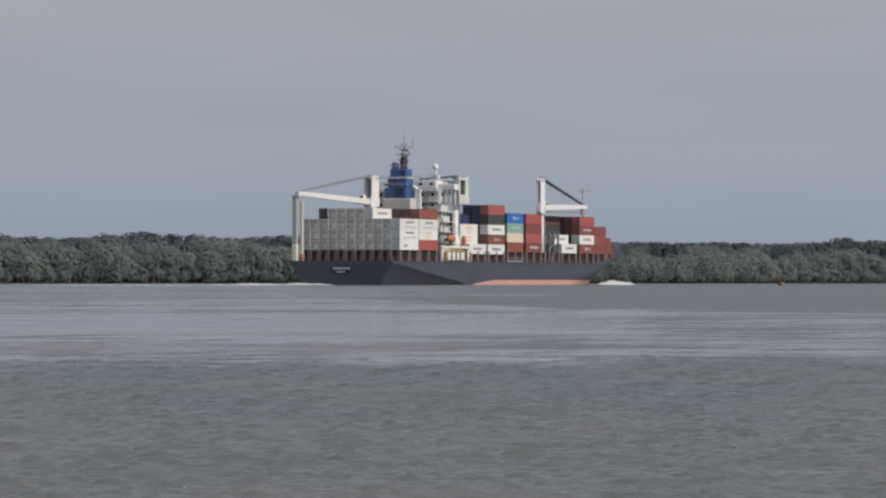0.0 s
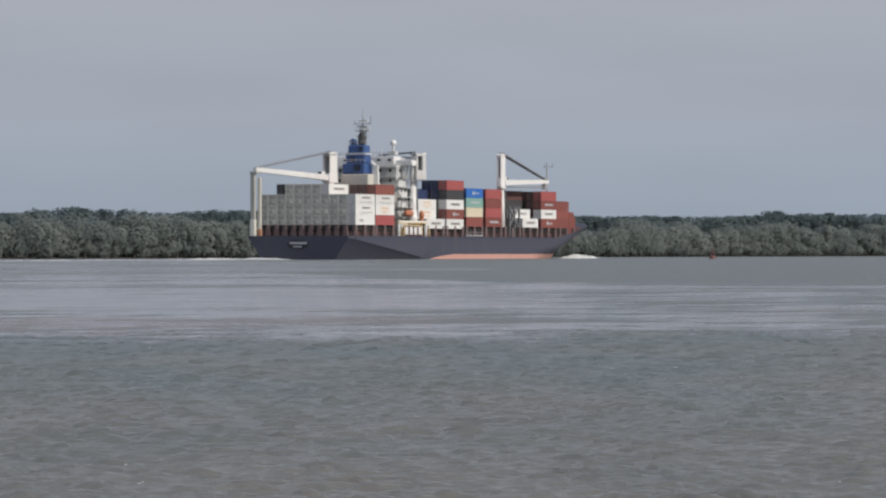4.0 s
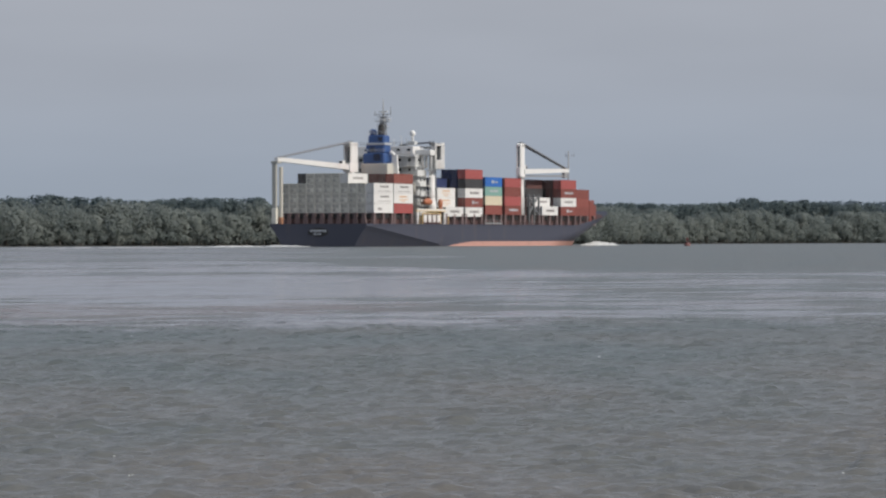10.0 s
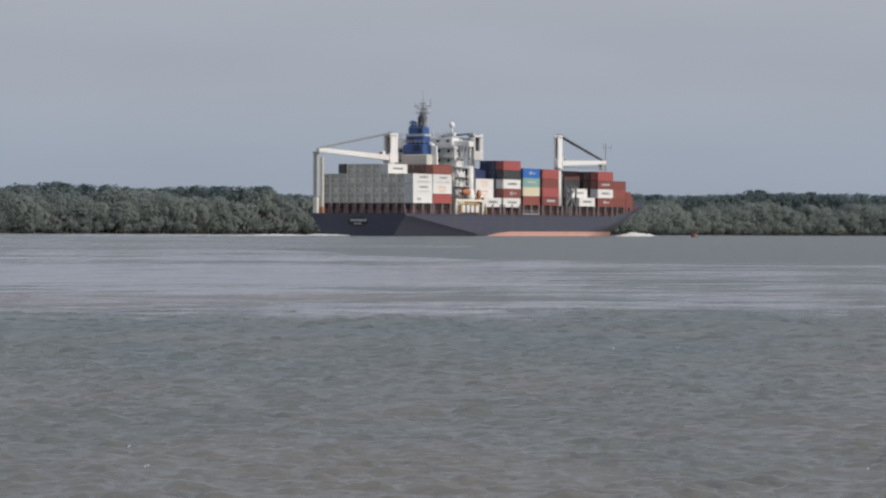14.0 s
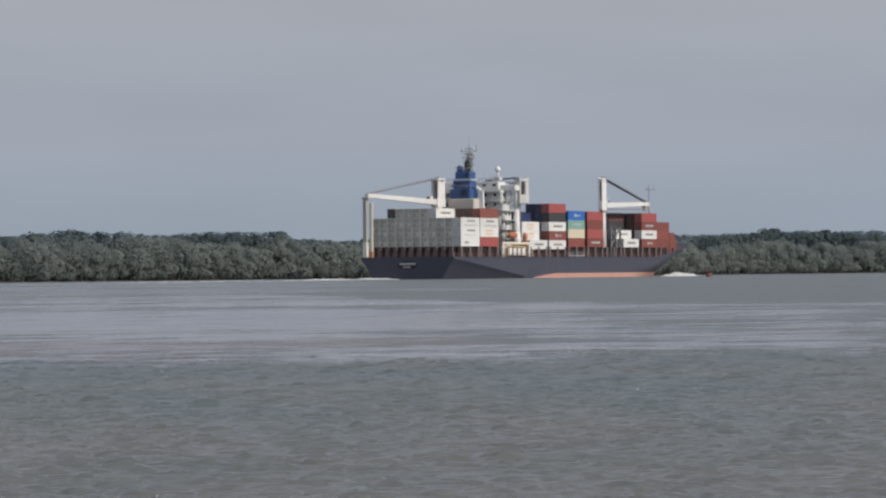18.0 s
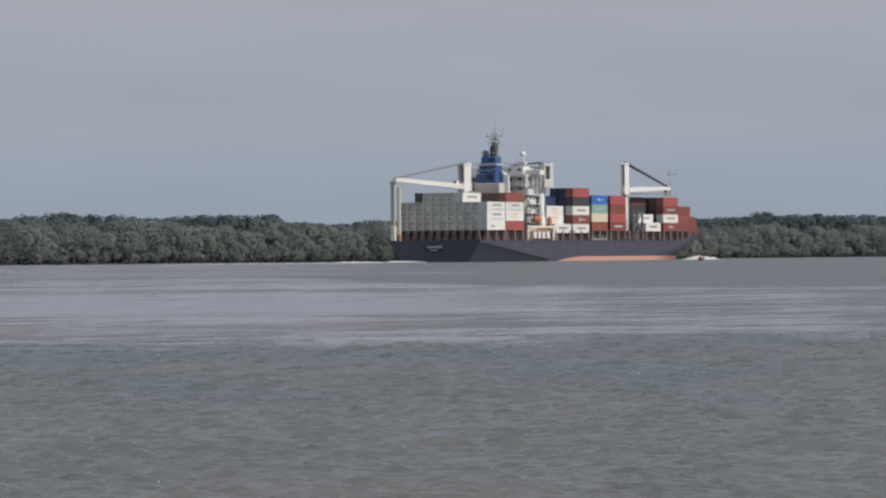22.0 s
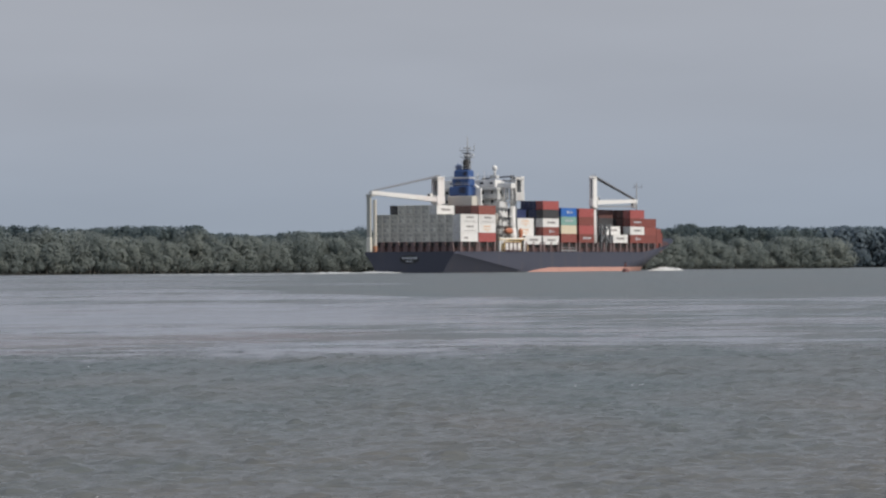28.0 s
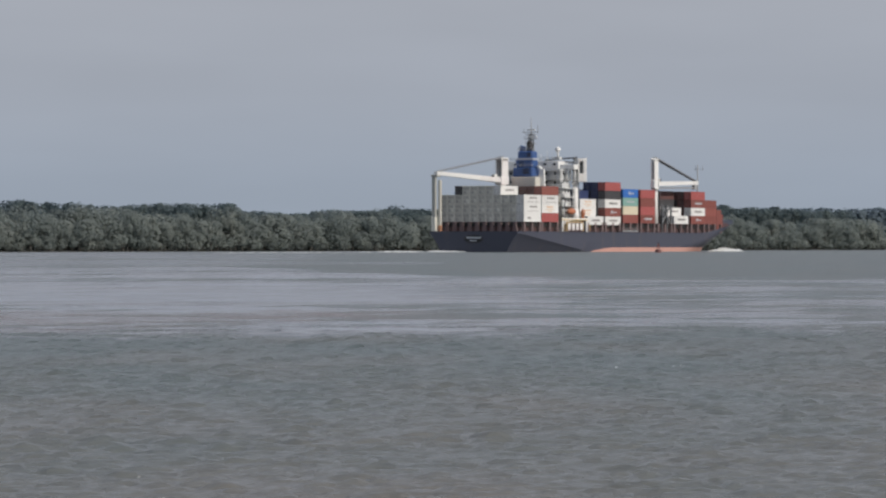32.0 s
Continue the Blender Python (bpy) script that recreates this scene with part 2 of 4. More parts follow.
CABLE = painted("wire_grey", (0.2, 0.21, 0.22), 0.6, (0.1, 0.08, 0.07), 0.3, 1.0)
BUOY = painted("buoy_red", (0.18, 0.065, 0.06), 0.5, (0.2, 0.1, 0.08), 0.4, 1.0)
MUD = painted("wet_mud", (0.062, 0.06, 0.053), 0.6, (0.05, 0.045, 0.04), 0.6, 0.3, False)
BARK = painted("mangrove_bark", (0.1, 0.095, 0.085), 0.85, (0.07, 0.06, 0.05), 0.6, 1.0, False)
FOAM = painted("foam_white", (0.85, 0.86, 0.85), 0.8, (0.5, 0.5, 0.47), 0.5, 0.8, False)
# air haze is painted into the leaf colours: paled and blued, bluest far off
LEAF = leafy("mangrove_leaves_haze_tint", (0.215, 0.25, 0.242), (0.325, 0.355, 0.33), 0.07)
LEAF_DEEP = leafy("inland_leaves_haze_tint", (0.105, 0.142, 0.155), (0.165, 0.205, 0.2), 0.1)
LEAF_FAR = leafy("far_leaves_haze_tint", (0.185, 0.235, 0.275), (0.235, 0.29, 0.32), 0.08)
WATER = water_material()

CARGO = {
    "white": painted("box_white", (0.84, 0.835, 0.82), 0.5, (0.45, 0.33, 0.24), 0.3, 0.7, True, 0.06),
    "reefer": painted("box_reefer_white", (0.76, 0.75, 0.685), 0.5, (0.24, 0.23, 0.2), 0.6, 1.2, True, 0.2),
    "red": painted("box_red", (0.41, 0.1, 0.095), 0.55, (0.2, 0.07, 0.05), 0.4, 0.7),
    "brown": painted("box_brown", (0.265, 0.078, 0.064), 0.6, (0.14, 0.06, 0.045), 0.4, 0.7),
    "rust": painted("box_rust", (0.31, 0.1, 0.08), 0.6, (0.2, 0.09, 0.06), 0.5, 0.7),
    "umber": painted("box_umber", (0.12, 0.055, 0.05), 0.6, (0.08, 0.05, 0.045), 0.4, 0.7),
    "navy": painted("box_navy", (0.03, 0.045, 0.12), 0.5, (0.1, 0.07, 0.06), 0.3, 0.7),
    "blue": painted("box_blue", (0.03, 0.15, 0.5), 0.5, (0.1, 0.1, 0.15), 0.3, 0.7),
    "teal": painted("box_teal", (0.25, 0.45, 0.4), 0.5, (0.2, 0.2, 0.17), 0.3, 0.7),
    "grey": painted("box_grey", (0.26, 0.27, 0.26), 0.55, (0.2, 0.14, 0.1), 0.4, 0.7),
    "dark": painted("box_dark", (0.05, 0.05, 0.055), 0.6, (0.1, 0.07, 0.05), 0.4, 0.7),
    "cream": painted("box_cream", (0.7, 0.62, 0.47), 0.5, (0.35, 0.24, 0.15), 0.35, 0.7),
}


# ---- small builders ----
def box(bm, x0, x1, y0, y1, z0, z1, mat=0, bevel=0.0):
    vs = [bm.verts.new((x, y, z)) for z in (z0, z1) for x, y in ((x0, y0), (x1, y0), (x1, y1), (x0, y1))]
    fs = [bm.faces.new([vs[i] for i in f]) for f in ((3, 2, 1, 0), (4, 5, 6, 7), (0, 1, 5, 4), (1, 2, 6, 5), (2, 3, 7, 6), (3, 0, 4, 7))]
    for f in fs:
        f.material_index = mat
    if bevel:
        es = list({e for f in fs for e in f.edges})
        bmesh.ops.bevel(bm, geom=es, offset=bevel, segments=1, affect="EDGES", profile=0.5)
    return bm


def tube(bm, p, q, r0, r1=None, n=8, mat=0):
    p, q = Vector(p), Vector(q)
    r1 = r0 if r1 is None else r1
    turn = (q - p).to_track_quat("Z", "Y").to_matrix()
    rings = []
    for c, r in ((p, r0), (q, r1)):
        rings.append([bm.verts.new(c + turn @ Vector((math.cos(2 * math.pi * k / n) * r, math.sin(2 * math.pi * k / n) * r, 0))) for k in range(n)])
    for k in range(n):
        f = bm.faces.new((rings[0][k], rings[0][(k + 1) % n], rings[1][(k + 1) % n], rings[1][k]))
        f.material_index, f.smooth = mat, n > 6
    bm.faces.new(rings[0][::-1]).material_index = mat
    bm.faces.new(rings[1]).material_index = mat
    return bm


def beam(bm, p, q, w0, h0, w1=None, h1=None, mat=0):
    """A tapered box girder from p to q, upright section."""
    p, q = Vector(p), Vector(q)
    w1, h1 = (w0 if w1 is None else w1), (h0 if h1 is None else h1)
    d = (q - p).normalized()
    side = d.cross(Vector((0, 0, 1))).normalized()
    up = side.cross(d)
    ends = []
    for c, w, h in ((p, w0, h0), (q, w1, h1)):
        ends.append([bm.verts.new(c + side * (sx * w / 2) + up * (sz * h / 2)) for sx, sz in ((-1, -1), (1, -1), (1, 1), (-1, 1))])
    a, b = ends
    for k in range(4):
        bm.faces.new((a[k], a[(k + 1) % 4], b[(k + 1) % 4], b[k])).material_index = mat
    bm.faces.new(a[::-1])
    bm.faces.new(b)
    return bm


def ball(bm, c, r, n=10, squash=1.0, mat=0):
    made = bmesh.ops.create_uvsphere(bm, u_segments=n, v_segments=max(6, n // 2 + 1), radius=r)
    for v in made["verts"]:
        v.co = Vector((v.co.x, v.co.y, v.co.z * squash)) + Vector(c)
    for f in {f for v in made["verts"] for f in v.link_faces}:
        f.smooth, f.material_index = True, mat
    return bm


def mesh_of(name, bm, mats):
    bmesh.ops.recalc_face_normals(bm, faces=bm.faces)
    me = bpy.data.meshes.new(name)
    bm.to_mesh(me)
    bm.free()
    for m in (mats if isinstance(mats, (list, tuple)) else [mats]):
        me.materials.append(m)
    return me


def part(name, bm, mats, parent, label=""):
    ob = new(name, mesh_of(name, bm, mats) if isinstance(bm, bmesh.types.BMesh) else bm)
    ob.parent = parent
    if label:
        ob["label"] = label
    return ob


def quads_mesh(name, verts, quads, mats, index=None, smooth=False):
    """A mesh from arrays of corners and four-sided faces."""
    me = bpy.data.meshes.new(name)
    me.vertices.add(len(verts))
    me.vertices.foreach_set("co", np.asarray(verts, np.float32).ravel())
    nf = len(quads)
    me.loops.add(nf * 4)
    me.loops.foreach_set("vertex_index", np.asarray(quads, np.int32).ravel())
    me.polygons.add(nf)
    me.polygons.foreach_set("loop_start", np.arange(nf, dtype=np.int32) * 4)
    if index is not None:
        me.polygons.foreach_set("material_index", np.asarray(index, np.int32))
    if smooth:
        me.polygons.foreach_set("use_smooth", np.ones(nf, bool))
    for m in mats:
        me.materials.append(m)
    me.update(calc_edges=True)
    me.validate()
    return me


# ---- river ----
def smooth01(x, a, b):
    k = np.clip((x - a) / (b - a), 0, 1)
    return k * k * (3 - 2 * k)


def soft_noise(x, y, sx, sy, seed, waves=14):
    """Smooth wandering field from a few sines, -1 to 1."""
    rng = np.random.RandomState(seed)
    tot = np.zeros_like(x)
    for _ in range(waves):
        a, ph, k = rng.uniform(0, 2 * math.pi), rng.uniform(0, 2 * math.pi), rng.uniform(0.5, 2.2)
        tot += np.sin(k * (x / sx * math.cos(a) + y / sy * math.sin(a)) * 2 * math.pi + ph)
    return tot / math.sqrt(waves)


def build_river():
    """A fan of water round the bank, fine where it lies near; wind ripples, calm streaks."""
    fine = np.arange(-9.0, 11.81, 0.078)
    wide = 0.065 * np.cumsum(1.09 ** np.arange(1, 80))
    left, right = -9.0 - wide, 11.8 + wide
    turn = np.concatenate([[-180.0], left[left > -172][::-1], fine, right[right < 172], [180.0]])
    far = 1100 + 6 * np.cumsum(1.06 ** np.arange(1, 60))
    far = np.append(far[far < 4700], 4800.0)
    out = np.concatenate([[0.02, 3, 7, 12, 16, 18], np.arange(19.6, 36, 0.042), np.arange(36, 56, 0.064), np.arange(56, 81, 0.11), np.arange(81, 216, 0.45), np.arange(216, 560, 2.5), np.arange(560, 1100, 6.0), far])
    ga, gr = np.meshgrid(np.radians(turn), out)
    gx, gy = gr * np.sin(ga), gr * np.cos(ga)
    grain = 0.45
    px, py, pr = gx / grain, gy / grain, gr / grain
    step = np.maximum(np.gradient(np.radians(turn))[None, :] * gr, np.gradient(out)[:, None] * 0.8 * np.ones_like(gr))
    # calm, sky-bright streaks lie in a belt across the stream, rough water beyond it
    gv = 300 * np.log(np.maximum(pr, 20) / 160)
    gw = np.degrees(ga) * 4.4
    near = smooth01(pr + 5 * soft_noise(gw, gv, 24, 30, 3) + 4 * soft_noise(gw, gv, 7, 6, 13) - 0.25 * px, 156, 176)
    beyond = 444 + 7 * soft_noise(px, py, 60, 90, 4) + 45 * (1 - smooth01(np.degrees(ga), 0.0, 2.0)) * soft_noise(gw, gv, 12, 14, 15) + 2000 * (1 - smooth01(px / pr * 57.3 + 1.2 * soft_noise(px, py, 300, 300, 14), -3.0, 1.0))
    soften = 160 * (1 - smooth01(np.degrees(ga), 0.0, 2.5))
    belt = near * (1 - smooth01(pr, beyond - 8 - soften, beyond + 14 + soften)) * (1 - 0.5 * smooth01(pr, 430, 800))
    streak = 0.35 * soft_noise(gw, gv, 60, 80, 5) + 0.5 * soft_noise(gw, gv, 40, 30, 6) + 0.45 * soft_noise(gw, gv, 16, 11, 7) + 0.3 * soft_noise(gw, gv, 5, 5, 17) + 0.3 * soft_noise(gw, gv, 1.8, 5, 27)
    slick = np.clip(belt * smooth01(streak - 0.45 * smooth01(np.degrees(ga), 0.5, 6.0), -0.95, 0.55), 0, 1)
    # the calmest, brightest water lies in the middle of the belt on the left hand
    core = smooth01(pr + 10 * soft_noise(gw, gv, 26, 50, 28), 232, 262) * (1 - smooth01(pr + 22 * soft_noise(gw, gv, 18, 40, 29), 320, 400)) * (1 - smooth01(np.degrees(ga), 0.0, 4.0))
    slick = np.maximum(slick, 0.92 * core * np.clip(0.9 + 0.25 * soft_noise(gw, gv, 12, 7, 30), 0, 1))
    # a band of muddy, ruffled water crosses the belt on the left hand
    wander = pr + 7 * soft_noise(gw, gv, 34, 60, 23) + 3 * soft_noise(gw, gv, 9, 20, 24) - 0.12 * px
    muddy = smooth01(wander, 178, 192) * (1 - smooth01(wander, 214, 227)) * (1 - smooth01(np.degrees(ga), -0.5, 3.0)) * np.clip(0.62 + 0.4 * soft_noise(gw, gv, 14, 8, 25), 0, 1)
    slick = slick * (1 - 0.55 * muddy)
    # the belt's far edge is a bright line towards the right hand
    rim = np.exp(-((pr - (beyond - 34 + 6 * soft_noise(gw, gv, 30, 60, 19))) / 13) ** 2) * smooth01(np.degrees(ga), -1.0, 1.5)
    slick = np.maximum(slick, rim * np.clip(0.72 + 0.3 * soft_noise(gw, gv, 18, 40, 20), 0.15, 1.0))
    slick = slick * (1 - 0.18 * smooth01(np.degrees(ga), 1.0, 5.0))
    rng = np.random.RandomState(11)
    gz, kept, full = np.zeros_like(gx), np.zeros_like(gx), 0.0
    for i in range(60):
        lam = 0.15 * (0.62 / 0.15) ** rng.rand()
        ang = radians(266 + rng.normal(0, 27))
        slope = 0.045 * rng.uniform(0.6, 1.3) * (0.7 if lam > 0.4 else 1.0)
        k = 2 * math.pi / lam
        fade = 1 - smooth01(step, lam * 0.24, lam * 0.45)
        kept += slope * fade
        full += slope
        ph = k * (gx * math.cos(ang) + gy * math.sin(ang)) + rng.uniform(0, 6.28)
        gz += slope / k * fade * (np.sin(ph) + 0.3 * np.sin(2 * ph - 0.8))
    # short-crested wavelets that stand up against the light
    for i in range(18):
        lx, ly = rng.uniform(0.4, 1.5) * rng.choice((-1, 1)), rng.uniform(0.35, 0.8)
        fade = 1 - smooth01(step, abs(lx) * 0.24, abs(lx) * 0.45)
        ph = 2 * math.pi * (gx / lx + gy / ly) + rng.uniform(0, 6.28)
        gz += 0.0027 * rng.uniform(0.6, 1.3) * fade * (np.sin(ph) + 0.3 * np.sin(2 * ph - 1.2))
    gust = 1.0 + 0.18 * soft_noise(px, py, 6, 14, 8) + 0.14 * soft_noise(px, py, 2, 5, 9)
    gz *= np.clip(gust, 0.3, 1.7) * (1 - 0.92 * slick)
    nx, ny = len(turn), len(out)
    idx = np.arange(nx * ny).reshape(ny, nx)
    quads = np.stack([idx[:-1, :-1], idx[:-1, 1:], idx[1:, 1:], idx[1:, :-1]], -1).reshape(-1, 4)
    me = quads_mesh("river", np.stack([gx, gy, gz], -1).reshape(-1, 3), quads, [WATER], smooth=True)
    # slick: how calm the water is, and how much painted sheen it takes
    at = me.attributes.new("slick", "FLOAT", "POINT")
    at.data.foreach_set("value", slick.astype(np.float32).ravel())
    at = me.attributes.new("muddy", "FLOAT", "POINT")
    at.data.foreach_set("value", muddy.astype(np.float32).ravel())
    at = me.attributes.new("chop", "FLOAT", "POINT")
    at.data.foreach_set("value", (1 - kept / full).astype(np.float32).ravel())
    return tagged(new("water", me), "muddy grey-brown river with small ripples and calm streaks", "river", kind="structure")


river = build_river()

# ---- far bank ----
SHORE = ((-620, 520), (-260, 850), (-129, 1021), (-82, 1100), (-33, 1162), (28, 1232), (87, 1330), (135, 1405), (189, 1475), (226, 1520), (251, 1550))
FAR_SHORE = ((225, 1790), (350, 1790), (550, 1760), (950, 1680), (1600, 1600))


def along(line, s):
    """The point s metres down a line of points, and the way there."""
    for (x0, y0), (x1, y1) in zip(line, line[1:]):
        d = math.hypot(x1 - x0, y1 - y0)
        if s <= d or (x1, y1) == line[-1]:
            return x0 + (x1 - x0) * s / d, y0 + (y1 - y0) * s / d, (x1 - x0) / d, (y1 - y0) / d
        s -= d


def length(line):
    return sum(math.hypot(b[0] - a[0], b[1] - a[1]) for a, b in zip(line, line[1:]))


def build_bank(name, line, back, label):
    bm = bmesh.new()
    prev = None
    n = int(length(line) / 6)
    rng = random.Random(5)
    for i in range(n + 1):
        x, y, dx, dy = along(line, length(line) * i / n * 0.9999)
        nxn, nyn = -dy, dx
        w = rng.uniform(-0.8, 0.8)
        ring = [bm.verts.new((x + nxn * (o + w), y + nyn * (o + w), z)) for o, z in ((-3, -0.6), (0, 0.12), (2.5, 0.5), (12, 0.9), (21, 2.6), (back, 3.2), (back + 1, -1.0))]
        if prev:
            for k in range(len(ring) - 1):
                bm.faces.new((prev[k], ring[k], ring[k + 1], prev[k + 1]))
        prev = ring
    return tagged(new(name, mesh_of(name, bm, MUD)), label, "river bank", kind="structure")


build_bank("ground", SHORE, 190, "low dark muddy river bank under mangroves")
build_bank("ground_far", FAR_SHORE, 150, "low muddy bank of the distant shore")

SKYLINE = ((-30, 0.53), (-9, 0.53), (-7.2, 0.54), (-6.3, 0.49), (-5.9, 0.495), (-5.5, 0.56), (-4.9, 0.585), (-4.3, 0.57), (-3.4, 0.495), (-2.6, 0.55), (-1.55, 0.535), (-1.35, 0.43), (-0.5, 0.375),
           (0.0, 0.445), (0.25, 0.45), (0.5, 0.42), (1.2, 0.465), (2.5, 0.45), (3.3, 0.455), (3.9, 0.435), (4.6, 0.45), (5.4, 0.44), (6.36, 0.455), (6.46, 0.535), (6.56, 0.52), (6.66, 0.48), (7.0, 0.48), (7.5, 0.475), (8.05, 0.42), (8.5, 0.46), (9.3, 0.425), (20, 0.43))


def skyline(az):
    return 0.132 + float(np.interp(az, [a for a, _ in SKYLINE], [e for _, e in SKYLINE]))


def tree_arrays(rng, base, height, radius, clumps, sprays, size, low):
    """Corners and faces of one tree: leaf sprays in clumps, a tapered trunk and a few limbs."""
    cs, rs = [], []
    mid = low + (height - low) * 0.5
    for _ in range(clumps):
        f = rng.rand() ** 0.75
        z = low + (height - low) * (0.1 + 0.9 * f)
        spread = radius * (0.5 + 0.5 * math.sin(math.pi * min(0.96, 0.2 + 0.7 * f)))
        a, d = rng.uniform(0, 2 * math.pi), spread * math.sqrt(rng.uniform(0.15, 1.0))
        r = radius * rng.uniform(0.5, 0.82)
        cs.append((math.cos(a) * d, math.sin(a) * d, min(z, height - r * 0.75)))
        rs.append(r)
    cs, rs = np.array(cs), np.array(rs)
    pick = rng.choice(clumps, sprays, p=rs ** 2 / (rs ** 2).sum())
    nrm = rng.normal(size=(sprays, 3))
    nrm /= np.linalg.norm(nrm, axis=1)[:, None]
    pos = cs[pick] + nrm * (rs[pick] * rng.uniform(0.88, 1.05, sprays))[:, None] * np.array([1, 1, 0.85])
    outward = (pos - np.array([0, 0, mid])) / np.array([radius, radius, max(1.0, height - mid)])
    face = nrm * 0.55 + outward * 0.85 + rng.normal(size=(sprays, 3)) * 0.16 + np.array([0, 0, 0.25])
    face /= np.linalg.norm(face, axis=1)[:, None]
    ref = rng.normal(size=(sprays, 3))
    u = np.cross(face, ref)
    u /= np.linalg.norm(u, axis=1)[:, None] + 1e-9
    v = np.cross(face, u)
    s = (size * rng.uniform(0.55, 1.25, sprays))[:, None]
    quad = np.stack([pos - u * s * 0.5 - v * s * 0.2, pos + u * s * 0.25 - v * s * 0.5, pos + u * s * 0.55 + v * s * 0.15, pos - u * s * 0.2 + v * s * 0.5], 1)
    quad[..., 2] = np.maximum(quad[..., 2], 0.1)
    verts, wood = [quad.reshape(-1, 3)], []
    lean = rng.normal(size=2) * 0.5
    limbs = [((0, 0, -0.6), (lean[0], lean[1], height * 0.72), 0.24, 0.07)]
    for k in range(3):
        c = cs[k % clumps]
        limbs.append(((lean[0] * 0.4, lean[1] * 0.4, height * rng.uniform(0.2, 0.4)), tuple(c), 0.09, 0.03))
    for p, q, r0, r1 in limbs:
        sq = np.array([(1, 0), (0, 1), (-1, 0), (0, -1)])
        ring = [np.array([(o[0] + a * r, o[1] + b * r, o[2]) for a, b in sq]) for o, r in ((p, r0), (q, r1))]
        wood.append(np.concatenate(ring))
    out = np.concatenate(verts + wood) + np.asarray(base)
    nq = sprays
    faces = [np.arange(nq * 4).reshape(-1, 4)]
    start = nq * 4
    for _ in wood:
        faces.append(np.array([(start + k, start + (k + 1) % 4, start + 4 + (k + 1) % 4, start + 4 + k) for k in range(4)]))
        start += 8
    kinds = np.concatenate([np.zeros(nq, int), np.ones(4 * len(wood), int)])
    return out, np.concatenate(faces), kinds


def build_wood(name, line, rows, spacing, tall, radius, clumps, sprays, size, low, leaf, label, seed, s0=0.0, s1=None, cat="woods"):
    rng = np.random.RandomState(seed)
    vs, fs, ks, ages, base = [], [], [], [], 0
    total = length(line) if s1 is None else s1
    for off in rows:
        s = s0 + rng.uniform(0, spacing)
        while s < total:
            x, y, dx, dy = along(line, s)
            o = off + rng.uniform(-1.5, 1.5)
            px, py = x - dy * o, y + dx * o
            az = math.degrees(math.atan2(px, py))
            h = tall(az, math.hypot(px, py), rng)
            k = rng.uniform(0.6, 1.45)
            a, f, kd = tree_arrays(rng, (px, py, 0.4), h, radius * k, clumps, sprays, size, low)
            vs.append(a), fs.append(f + base), ks.append(kd), ages.append(np.full(len(a), rng.uniform(-0.22, 0.22), np.float32))
            base += len(a)
            s += spacing * rng.uniform(0.6, 1.4)
    me = quads_mesh(name, np.concatenate(vs), np.concatenate(fs), [leaf, BARK], np.concatenate(ks))
    me.attributes.new("tree", "FLOAT", "POINT").data.foreach_set("value", np.concatenate(ages))
    return tagged(new(name, me), label, cat, kind="stuff")


def front_height(az, d, rng):
    return min(13.0 + 1.1 * math.sin(az * 3.1) + 0.9 * math.sin(az * 7.7 + 1), 1.4 + d * math.tan(radians(skyline(az)))) * rng.uniform(0.64, 1.04)


def back_height(az, d, rng):
    return (1.55 + d * math.tan(radians(skyline(az)))) * rng.uniform(0.965, 1.02)


L0 = length(SHORE)
build_wood("mangrove_belt", SHORE, (2.0, 8.0), 4.0, front_height, 4.4, 7, 920, 0.66, 0.3, LEAF, "dense grey-green mangrove belt along the muddy shore", 21, 330.0)
build_wood("shore_thicket", SHORE, (0.0,), 2.0, lambda az, d, rng: rng.uniform(2.6, 6.0), 2.0, 6, 230, 0.55, 0.3, LEAF, "low mangrove bushes hanging over the waterline", 22, 330.0)
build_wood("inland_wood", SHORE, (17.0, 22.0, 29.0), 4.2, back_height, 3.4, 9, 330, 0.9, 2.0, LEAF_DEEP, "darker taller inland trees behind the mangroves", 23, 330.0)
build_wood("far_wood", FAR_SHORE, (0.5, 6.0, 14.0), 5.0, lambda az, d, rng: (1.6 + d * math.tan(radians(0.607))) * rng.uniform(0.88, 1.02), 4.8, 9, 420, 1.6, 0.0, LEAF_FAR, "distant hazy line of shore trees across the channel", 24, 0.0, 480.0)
build_wood("upstream_wood", SHORE, (3.0, 16.0), 9.0, back_height, 5.0, 8, 160, 1.7, 1.0, LEAF, "mangrove belt further along the shore", 25, 0.0, 330.0)



def build_tree(az, over, radius, seed):
    """A single tree that stands out of the wood, in the direction az, taller than the wood by over."""
    rng = np.random.RandomState(seed)
    px, py = min(((x - dy * 27, y + dx * 27) for x, y, dx, dy in (along(SHORE, k * 4.0) for k in range(int(L0 / 4)))), key=lambda p: abs(math.degrees(math.atan2(p[0], p[1])) - az))
    height = 1.5 + math.hypot(px, py) * math.tan(radians(skyline(az))) + over
    verts, faces, kinds = tree_arrays(rng, (0, 0, 0), height, radius, 9, 900, 0.7, height * 0.45)
    tree = tagged(new("tree"), "tall dark-crowned tree standing out above the shore wood", "tree", "emergent trees")
    tree.location = (px, py, 2.5)
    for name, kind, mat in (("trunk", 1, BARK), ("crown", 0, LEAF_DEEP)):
        keep = faces[kinds == kind]
        used, index = np.unique(keep, return_inverse=True)
        part(name, quads_mesh(name, verts[used], index.reshape(-1, 4), [mat]), None, tree)
    return tree


